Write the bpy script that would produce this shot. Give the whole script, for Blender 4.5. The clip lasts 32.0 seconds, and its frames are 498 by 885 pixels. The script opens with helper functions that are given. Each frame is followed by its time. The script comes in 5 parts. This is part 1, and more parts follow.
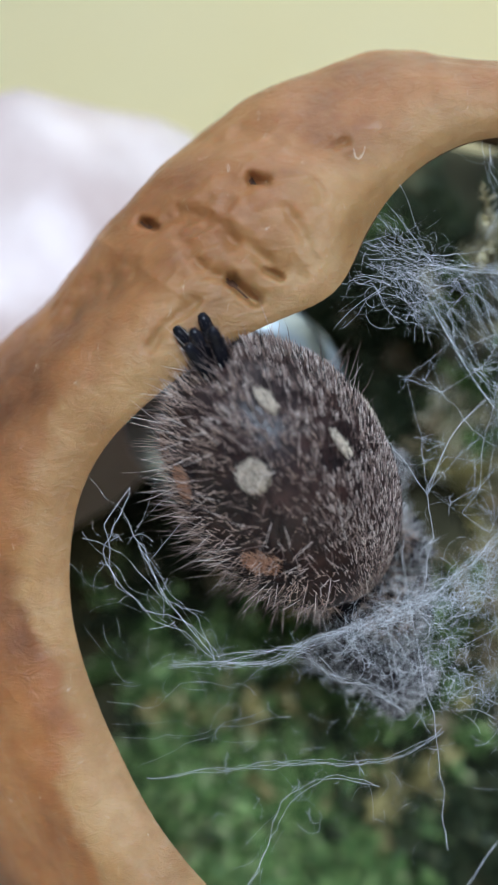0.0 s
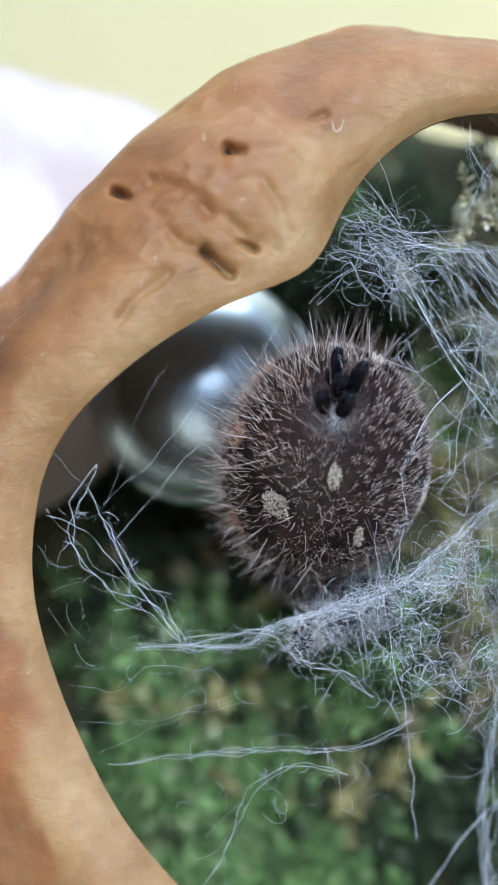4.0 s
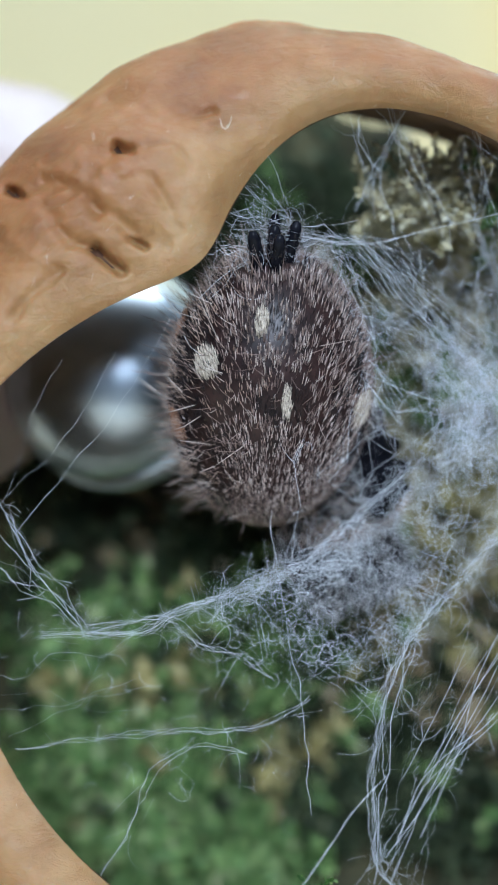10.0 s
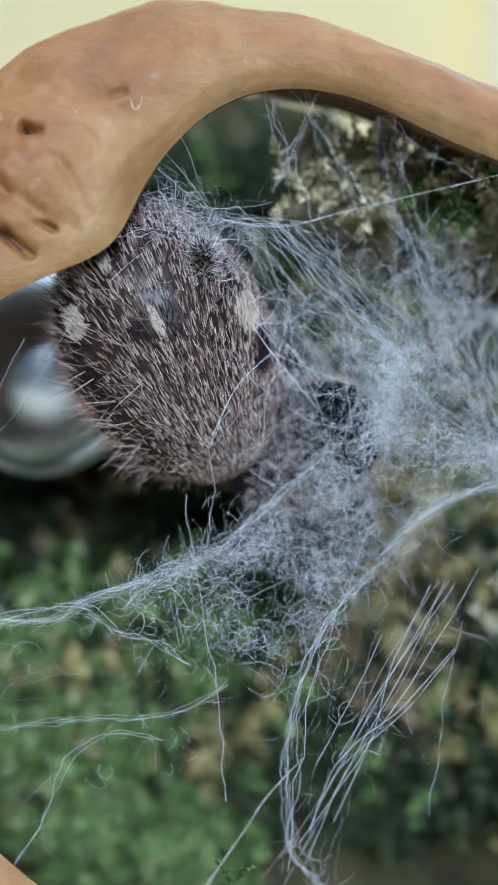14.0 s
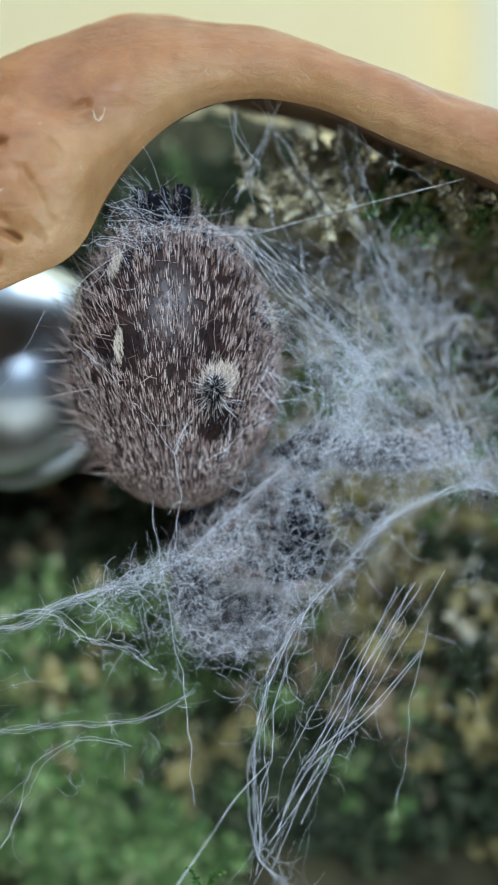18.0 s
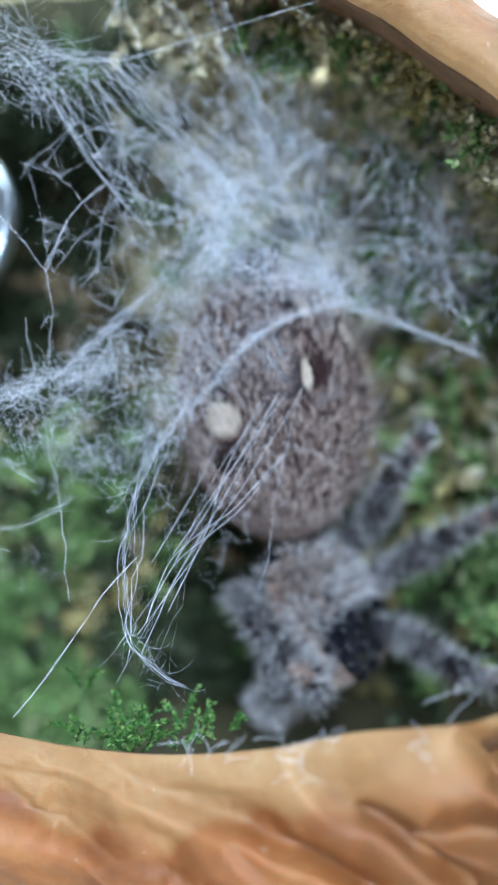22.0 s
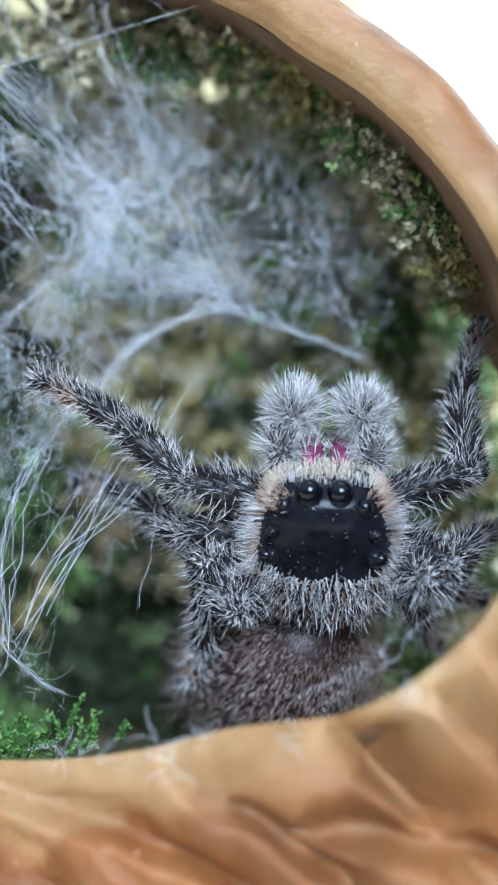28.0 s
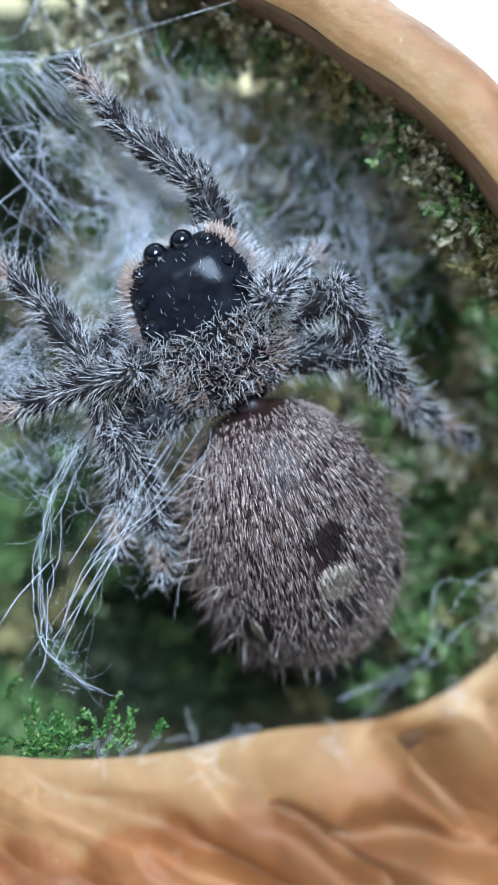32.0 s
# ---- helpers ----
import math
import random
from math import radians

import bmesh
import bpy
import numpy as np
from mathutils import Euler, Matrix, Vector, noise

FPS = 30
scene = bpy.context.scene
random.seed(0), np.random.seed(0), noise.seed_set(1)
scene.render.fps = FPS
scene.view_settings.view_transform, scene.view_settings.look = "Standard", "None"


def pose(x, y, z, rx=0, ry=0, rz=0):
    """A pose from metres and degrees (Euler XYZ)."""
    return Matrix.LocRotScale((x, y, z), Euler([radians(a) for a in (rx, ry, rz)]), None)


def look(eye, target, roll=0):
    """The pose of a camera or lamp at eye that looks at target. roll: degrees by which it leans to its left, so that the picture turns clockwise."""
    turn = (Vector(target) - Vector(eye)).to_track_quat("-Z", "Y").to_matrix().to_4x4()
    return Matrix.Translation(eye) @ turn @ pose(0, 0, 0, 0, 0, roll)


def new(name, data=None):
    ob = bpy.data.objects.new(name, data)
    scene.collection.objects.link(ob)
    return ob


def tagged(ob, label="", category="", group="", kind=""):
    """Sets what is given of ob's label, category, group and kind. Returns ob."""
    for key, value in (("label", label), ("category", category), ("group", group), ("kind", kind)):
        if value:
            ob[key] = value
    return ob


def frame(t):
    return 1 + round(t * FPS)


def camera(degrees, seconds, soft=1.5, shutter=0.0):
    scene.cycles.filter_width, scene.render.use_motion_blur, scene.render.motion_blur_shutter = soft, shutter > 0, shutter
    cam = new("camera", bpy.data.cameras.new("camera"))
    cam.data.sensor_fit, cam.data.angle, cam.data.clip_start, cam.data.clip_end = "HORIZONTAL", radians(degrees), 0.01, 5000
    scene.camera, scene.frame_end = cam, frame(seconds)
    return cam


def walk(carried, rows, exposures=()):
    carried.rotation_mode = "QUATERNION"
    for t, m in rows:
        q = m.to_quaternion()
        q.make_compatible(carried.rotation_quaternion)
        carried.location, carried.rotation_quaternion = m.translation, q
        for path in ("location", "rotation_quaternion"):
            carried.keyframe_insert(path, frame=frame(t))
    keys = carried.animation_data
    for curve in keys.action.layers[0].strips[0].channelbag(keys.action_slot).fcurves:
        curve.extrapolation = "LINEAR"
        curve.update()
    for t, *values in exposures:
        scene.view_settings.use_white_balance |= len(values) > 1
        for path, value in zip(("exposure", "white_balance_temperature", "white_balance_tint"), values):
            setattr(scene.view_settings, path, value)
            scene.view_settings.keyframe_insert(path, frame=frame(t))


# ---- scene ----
# All sizes below are in millimetres; MM turns them into metres.
MM = 0.001


def held(x, y, z, pan, tilt, roll):
    """A hand-held pose: millimetres, then pan to the right, tilt up and roll in degrees."""
    return pose(x * MM, y * MM, z * MM, 90 + tilt, 0, -pan) @ pose(0, 0, 0, 0, 0, roll)


def body_pose(x, y, z, rx, ry, rz):
    return pose(x * MM, y * MM, z * MM, rx, ry, rz)


# ---------------------------------------------------------------- camera
cam = camera(24, 32.0, soft=2.0)
cam.data.dof.use_dof = True
cam.data.dof.focus_distance = 0.0299
cam.data.dof.aperture_fstop = 66
PATH = [
    (0, held(-1.992, -31.398, 0.308, -2.421, 1.412, -0.483)),
    (0.5, held(-1.941, -31.309, 0.404, -2.592, 1.756, -0.243)),
    (1, held(-1.965, -31.299, 0.454, -3.027, 1.700, 0.403)),
    (1.5, held(-1.987, -31.347, 0.480, -3.216, 1.732, 0.465)),
    (2, held(-1.960, -31.595, 0.312, -3.421, 2.114, 0.652)),
    (2.5, held(-1.941, -31.652, -0.039, -2.637, 2.040, 0.827)),
    (3, held(-2.108, -30.617, -0.423, -0.594, 1.848, 0.642)),
    (3.5, held(-2.139, -30.596, -0.513, -0.667, 1.957, 0.550)),
    (5.5, held(-2.178, -31.045, -0.524, -0.833, 1.817, 0.359)),
    (6, held(0.000, -31.521, -0.000, -0.047, 0.016, 0.068)),
    (6.5, held(0.501, -31.425, 0.104, 0.724, -0.022, -0.208)),
    (7, held(0.556, -31.476, 0.127, 0.659, -0.074, -0.386)),
    (7.5, held(0.406, -31.506, -0.046, 0.579, 0.246, -0.578)),
    (8, held(0.124, -31.740, 0.060, 0.938, 0.122, -0.575)),
    (8.5, held(0.291, -31.854, -0.191, 0.530, 0.752, -0.553)),
    (9, held(0.100, -31.877, -0.140, 0.422, 0.742, -0.378)),
    (9.5, held(0.070, -31.750, -0.112, 0.276, 0.571, -0.466)),
    (10, held(-0.014, -31.417, 0.056, 0.287, 0.378, -0.611)),
    (10.5, held(-0.085, -31.281, 0.170, 0.527, 0.293, -0.744)),
    (11, held(0.076, -31.460, -0.035, 0.708, 0.638, -0.801)),
    (11.5, held(0.043, -31.649, -0.019, 0.277, 0.539, -0.831)),
    (12, held(0.033, -31.847, -0.153, 0.469, 0.979, -0.856)),
    (12.5, held(0.242, -31.888, -0.211, 0.850, 0.766, -0.703)),
    (13, held(0.434, -31.866, -0.262, 1.032, 0.618, -0.814)),
    (13.5, held(0.795, -31.454, -0.276, 1.072, 0.182, -0.880)),
    (14, held(1.465, -31.184, 0.038, 1.668, -0.399, -0.937)),
    (14.5, held(1.890, -30.947, -0.018, 1.738, -0.338, -1.131)),
    (16.5, held(1.761, -31.103, -0.072, 1.410, -0.060, -1.605)),
    (17, held(1.549, -30.774, 0.628, 1.624, -0.635, -1.405)),
    (17.5, held(2.099, -31.195, 0.380, 1.464, 0.001, -1.282)),
    (18, held(2.271, -31.450, -0.485, 1.833, 0.812, -1.614)),
    (18.5, held(1.654, -31.276, 0.066, 0.595, 0.519, -1.457)),
    (19, held(1.543, -31.323, 0.358, 1.120, 0.017, -1.288)),
    (19.5, held(3.229, -31.583, -2.057, 1.503, -0.508, -1.639)),
    (20, held(3.957, -32.063, -4.234, 3.768, -2.262, -1.708)),
    (20.5, held(3.712, -32.212, -4.382, 4.147, -2.121, -1.835)),
    (21, held(3.560, -32.920, -4.269, 4.811, -1.722, -2.011)),
    (21.5, held(3.425, -33.003, -4.238, 4.927, -1.681, -1.958)),
    (22, held(4.041, -32.981, -4.555, 4.561, -1.085, -2.485)),
    (22.5, held(3.985, -32.972, -4.871, 5.420, -1.138, -2.290)),
    (23, held(4.011, -32.984, -4.825, 5.756, -1.254, -1.677)),
    (23.5, held(3.955, -32.903, -5.047, 6.126, -0.909, -1.447)),
    (24, held(3.733, -32.935, -4.948, 7.497, -1.298, -1.117)),
    (24.5, held(5.394, -32.265, -5.603, 5.076, -0.012, -2.172)),
    (25, held(5.830, -33.074, -5.853, 6.939, 0.032, -2.222)),
    (25.5, held(6.530, -33.430, -6.593, 7.233, 1.924, -2.530)),
    (27.5, held(5.825, -32.838, -5.990, 7.295, 1.472, -3.207)),
    (28, held(5.829, -32.907, -6.008, 7.067, 1.381, -3.241)),
    (28.5, held(5.764, -33.047, -5.955, 7.185, 1.332, -3.310)),
    (29, held(5.778, -33.193, -5.992, 6.884, 1.638, -3.387)),
    (29.5, held(5.721, -33.233, -5.895, 6.816, 1.518, -3.504)),
    (30, held(5.703, -33.163, -5.940, 6.759, 1.721, -3.463)),
    (30.5, held(5.758, -33.231, -5.917, 6.762, 1.716, -3.459)),
    (31, held(5.924, -32.750, -6.039, 6.569, 1.370, -3.466)),
    (31.5, held(5.688, -32.486, -5.893, 6.672, 0.714, -3.275)),
    (32, held(5.232, -32.664, -5.710, 6.330, 0.861, -2.889)),
]
EXPOSURES = [(0, -0.62, 5300, 6), (2.2, -0.64, 5300, 6), (3.0, -0.2, 5100, 5), (3.5, -0.2, 5100, 5), (5.5, -0.45, 5100, 5), (6, -0.2, 5000, 4), (7, -0.4, 5000, 4), (9, -0.45, 5100, 5), (14, -0.48, 5200, 5), (17, -0.5, 5300, 4),
             (19, -0.5, 5200, 4), (20, -0.4, 5200, 4), (20.7, 0.0, 5100, 5), (22, 0.05, 5000, 5), (24.5, -0.05, 5000, 5), (25, 0.12, 5000, 5), (25.5, 0.08, 5000, 5), (28.6, 0.0, 5000, 5), (29, -0.68, 5100, 5), (29.7, -0.6, 5100, 5), (30, 0.16, 5000, 5), (30.6, 0.16, 5000, 5), (31, -0.74, 5200, 4), (31.4, -0.4, 5100, 4), (31.7, 0.1, 4950, 5), (32, 0.12, 4900, 5)]
walk(cam, PATH, EXPOSURES)

# ---------------------------------------------------------------- light
world = bpy.data.worlds.new("room")
scene.world = world
world.use_nodes = True
backdrop = world.node_tree.nodes["Background"]
backdrop.inputs["Strength"].default_value = 0.54
# a bright ceiling and a dimmer room below it
way = world.node_tree.nodes.new("ShaderNodeTexCoord")
split = world.node_tree.nodes.new("ShaderNodeSeparateXYZ")
height = world.node_tree.nodes.new("ShaderNodeValToRGB")
height.color_ramp.elements[0].position, height.color_ramp.elements[0].color = 0.0, (0.28, 0.3, 0.33, 1)
height.color_ramp.elements[1].position, height.color_ramp.elements[1].color = 0.75, (1.55, 1.65, 1.72, 1)
world.node_tree.links.new(way.outputs["Generated"], split.inputs["Vector"])
world.node_tree.links.new(split.outputs["Z"], height.inputs["Fac"])
world.node_tree.links.new(height.outputs["Color"], backdrop.inputs["Color"])


def area_lamp(name, eye, target, size, power, colour):
    data = bpy.data.lights.new(name, "AREA")
    data.shape, data.size, data.energy, data.color = "DISK", size * MM, power, colour
    ob = new(name, data)
    ob.matrix_world = look([v * MM for v in eye], [v * MM for v in target])
    return ob


area_lamp("ring_light", (14, -196, 74), (5, 6, 0), 95, 0.74, (0.97, 0.98, 1.0))
# Unseen fill lamp, added to brighten the cream wall.
area_lamp("wall_fill", (100, 60, 480), (100, 260, 60), 260, 1.45, (1.0, 0.97, 0.88))


# ---------------------------------------------------------------- materials
def material(name, build, **settings):
    m = bpy.data.materials.new(name)
    m.use_nodes = True
    nt = m.node_tree
    bsdf = nt.nodes["Principled BSDF"]
    for key, value in settings.items():
        bsdf.inputs[key.replace("_", " ")].default_value = value
    if build:
        build(nt, bsdf)
    return m


def noise_node(nt, scale, detail=5.0, rough=0.6, stretch=None, warp=0.0):
    co = nt.nodes.new("ShaderNodeTexCoord")
    tex = nt.nodes.new("ShaderNodeTexNoise")
    tex.inputs["Scale"].default_value = scale
    tex.inputs["Detail"].default_value = detail
    tex.inputs["Roughness"].default_value = rough
    tex.inputs["Distortion"].default_value = warp
    mapping = nt.nodes.new("ShaderNodeMapping")
    if stretch:
        mapping.inputs["Scale"].default_value = stretch
    nt.links.new(co.outputs["Object"], mapping.inputs["Vector"])
    nt.links.new(mapping.outputs["Vector"], tex.inputs["Vector"])
    return tex.outputs["Fac"]


def ramp(nt, source, stops):
    node = nt.nodes.new("ShaderNodeValToRGB")
    els = node.color_ramp.elements
    while len(els) < len(stops):
        els.new(0.5)
    for e, (at, c) in zip(els, stops):
        e.position, e.color = at, (*c, 1)
    nt.links.new(source, node.inputs["Fac"])
    return node.outputs["Color"]


def blend(nt, a, b, fac, kind="MIX"):
    node = nt.nodes.new("ShaderNodeMix")
    node.data_type, node.blend_type = "RGBA", kind
    for key, v in (("Factor", fac), ("A", a), ("B", b)):
        sock = [s for s in node.inputs if s.name == key and (s.type == "RGBA" or key == "Factor" and s.type == "VALUE")][0]
        if isinstance(v, (int, float)):
            sock.default_value = v
        elif isinstance(v, tuple):
            sock.default_value = (*v, 1)
        else:
            nt.links.new(v, sock)
    return [s for s in node.outputs if s.type == "RGBA"][0]


def bump(nt, bsdf, source, strength, distance):
    node = nt.nodes.new("ShaderNodeBump")
    node.inputs["Strength"].default_value = strength
    node.inputs["Distance"].default_value = distance * MM
    nt.links.new(source, node.inputs["Height"])
    nt.links.new(node.outputs["Normal"], bsdf.inputs["Normal"])


def mottled(stops, scale, bump_scale=0, bump_depth=0.05, detail=6.0, second=None):
    """A surface coloured by noise at one or two scales (per millimetre), with fine relief."""
    def build(nt, bsdf):
        col = ramp(nt, noise_node(nt, scale * 1000, detail), stops)
        if second:
            s2, stops2, fac = second
            col = blend(nt, col, ramp(nt, noise_node(nt, s2 * 1000, 4), stops2), fac, "MULTIPLY")
        nt.links.new(col, bsdf.inputs["Base Color"])
        if bump_scale:
            bump(nt, bsdf, noise_node(nt, bump_scale * 1000, 6), 0.5, bump_depth)
    return build


def random_tint(stops, fine=0):
    """Colour that varies from piece to piece of one joined mesh."""
    def build(nt, bsdf):
        geo = nt.nodes.new("ShaderNodeNewGeometry")
        col = ramp(nt, geo.outputs["Random Per Island"], stops)
        if fine:
            col = blend(nt, col, ramp(nt, noise_node(nt, fine * 1000), [(0.3, (0.6, 0.6, 0.6)), (0.7, (1, 1, 1))]), 0.6, "MULTIPLY")
        nt.links.new(col, bsdf.inputs["Base Color"])
    return build


def shell_surface(nt, bsdf):
    """Pale rim that turns into a redder skin, mottled, with fine scratches and relief; the redder tone also paints
    shade on the lip.
    """
    rim = ramp(nt, noise_node(nt, 280, 6), [(0.25, (0.27, 0.138, 0.048)), (0.5, (0.38, 0.214, 0.082)), (0.75, (0.49, 0.32, 0.152))])
    skin_shade = ramp(nt, noise_node(nt, 240, 6), [(0.3, (0.13, 0.041, 0.011)), (0.52, (0.3, 0.116, 0.031)), (0.75, (0.43, 0.205, 0.068))])
    at = nt.nodes.new("ShaderNodeAttribute")
    at.attribute_name = "skin_shade"
    col = blend(nt, rim, skin_shade, at.outputs["Fac"])
    col = blend(nt, col, ramp(nt, noise_node(nt, 1600, 5), [(0.3, (0.72, 0.66, 0.6)), (0.58, (1, 1, 1))]), 0.5, "MULTIPLY")
    pale = ramp(nt, noise_node(nt, 2600, 4, 0.7, (1, 1, 0.4), 1.0), [(0.66, (0, 0, 0)), (0.74, (1, 1, 1))])
    col = blend(nt, col, (0.72, 0.6, 0.45), blend(nt, (0, 0, 0), pale, 0.5))
    nt.links.new(col, bsdf.inputs["Base Color"])
    nt.links.new(ramp(nt, noise_node(nt, 900, 5), [(0.3, (0.28, 0.28, 0.28)), (0.7, (0.54, 0.54, 0.54))]), bsdf.inputs["Roughness"])
    bump(nt, bsdf, noise_node(nt, 1700, 9, 0.7, (1, 1, 1.6), 0.6), 0.7, 0.11)


SHELL = material("dried_shell", shell_surface, Subsurface_Weight=0.2, Subsurface_Scale=0.0008, Specular_IOR_Level=0.45)
# Near-black brown that paints the shade inside deep furrows.
PIT_SHADE = material("shell_pit_shade", mottled([(0.3, (0.03, 0.015, 0.008)), (0.7, (0.16, 0.07, 0.03))], 2.0, 6.0, 0.05), Roughness=0.8)
SILK = material("silk", None, Base_Color=(0.87, 0.89, 0.93, 1), Roughness=0.4)


def veil_surface(nt, bsdf):
    """Thin felt of silk: mostly see-through, denser in streaks."""
    at = nt.nodes.new("ShaderNodeAttribute")
    at.attribute_name = "density"
    streaks = ramp(nt, noise_node(nt, 700, 8, 0.75, None, 1.5), [(0.35, (0.1, 0.1, 0.1)), (0.7, (1, 1, 1))])
    nt.links.new(blend(nt, (0, 0, 0), streaks, at.outputs["Fac"]), bsdf.inputs["Alpha"])


VEIL = material("silk_veil", veil_surface, Base_Color=(0.72, 0.8, 0.9, 1), Roughness=0.6)
MOSS_GREEN = material("moss_green", random_tint([(0.0, (0.08, 0.15, 0.04)), (0.5, (0.21, 0.34, 0.1)), (0.85, (0.35, 0.48, 0.16)), (1.0, (0.55, 0.58, 0.3))], 1.5), Roughness=0.6)
MOSS_FRESH = material("moss_fresh", random_tint([(0.0, (0.03, 0.08, 0.012)), (0.5, (0.08, 0.19, 0.03)), (0.9, (0.18, 0.32, 0.06)), (1.0, (0.4, 0.42, 0.16))], 1.5), Roughness=0.6)
# Near-black green: a tone of the lower bank, painted shade in other patches.
MOSS_DARK_SHADE = material("moss_dark_shade", random_tint([(0.0, (0.02, 0.028, 0.012)), (0.6, (0.05, 0.075, 0.028)), (1.0, (0.12, 0.13, 0.06))], 1.5), Roughness=0.7)
MOSS_OLIVE = material("moss_olive", random_tint([(0.0, (0.26, 0.22, 0.07)), (0.5, (0.46, 0.39, 0.14)), (1.0, (0.64, 0.56, 0.27))], 1.5), Roughness=0.75)
MOSS_DRY = material("moss_dry", random_tint([(0.0, (0.4, 0.35, 0.17)), (0.5, (0.68, 0.61, 0.37)), (1.0, (0.88, 0.84, 0.66))], 1.5), Roughness=0.75)
MOSS_BROWN = material("moss_brown", random_tint([(0.0, (0.17, 0.13, 0.06)), (0.5, (0.38, 0.29, 0.15)), (1.0, (0.54, 0.44, 0.28))], 1.5), Roughness=0.8)
SOIL = material("dark_soil", mottled([(0.3, (0.02, 0.02, 0.009)), (0.7, (0.11, 0.1, 0.045))], 0.25, 2.0, 0.3), Roughness=0.95)
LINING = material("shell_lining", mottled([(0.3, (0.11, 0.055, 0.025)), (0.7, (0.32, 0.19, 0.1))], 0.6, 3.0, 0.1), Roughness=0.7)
BEAD = material("steel_bead", mottled([(0.3, (0.5, 0.57, 0.64)), (0.7, (0.72, 0.78, 0.84))], 0.5, 1.2, 0.012), Metallic=1.0, Roughness=0.33, Coat_Weight=0.3, Coat_Roughness=0.08)
WALL = material("cream_paint", mottled([(0.3, (0.92, 0.78, 0.42)), (0.7, (0.95, 0.83, 0.5))], 0.01, 0.3, 0.1), Roughness=0.7)
TABLE = material("pale_tabletop", mottled([(0.3, (0.7, 0.62, 0.45)), (0.7, (0.76, 0.68, 0.5))], 0.02, 0.3, 0.1), Roughness=0.5)
QUARTZ = material("white_stone", mottled([(0.3, (0.48, 0.35, 0.31)), (0.7, (0.64, 0.53, 0.48))], 0.16, 1.0, 0.05), Roughness=0.35)
SKIN = material("dark_cuticle", mottled([(0.3, (0.01, 0.006, 0.006)), (0.7, (0.045, 0.022, 0.018))], 1.6, 8.0, 0.02), Roughness=0.36, Specular_IOR_Level=0.35)
LEG_SKIN = material("banded_leg_cuticle", mottled([(0.42, (0.008, 0.008, 0.01)), (0.6, (0.07, 0.062, 0.06))], 1.2, 8.0, 0.02), Roughness=0.5)
SHINE = material("black_glossy_cuticle", mottled([(0.3, (0.004, 0.004, 0.006)), (0.7, (0.012, 0.012, 0.016))], 3.0, 12.0, 0.008), Roughness=0.2, Specular_IOR_Level=0.13)
EYE = material("black_lens", None, Base_Color=(0.003, 0.003, 0.006, 1), Roughness=0.03, Specular_IOR_Level=0.4)
PINK = material("iridescent_pink", mottled([(0.3, (0.22, 0.03, 0.1)), (0.7, (0.4, 0.08, 0.2))], 2.0, 8.0, 0.02), Metallic=0.5, Roughness=0.3)
FUR_PALE = material("pale_setae", random_tint([(0.0, (0.1, 0.062, 0.052)), (0.6, (0.31, 0.22, 0.185)), (1.0, (0.84, 0.73, 0.65))]), Roughness=0.45)
FUR_GREY = material("grey_setae", random_tint([(0.0, (0.2, 0.19, 0.19)), (0.6, (0.6, 0.575, 0.56)), (1.0, (0.95, 0.93, 0.9))]), Roughness=0.45)
FUR_DARK = material("dark_setae", random_tint([(0.0, (0.006, 0.005, 0.006)), (1.0, (0.035, 0.025, 0.024))]), Roughness=0.6, Specular_IOR_Level=0.25)
FUR_TAN = material("tan_setae", random_tint([(0.0, (0.34, 0.23, 0.17)), (1.0, (0.66, 0.5, 0.4))]), Roughness=0.5)
FUR_CREAM = material("cream_scales", random_tint([(0.0, (0.36, 0.29, 0.22)), (1.0, (0.78, 0.68, 0.54))]), Roughness=0.5)
FUR_ORANGE = material("orange_scales", random_tint([(0.0, (0.26, 0.12, 0.06)), (1.0, (0.5, 0.28, 0.17))]), Roughness=0.5)


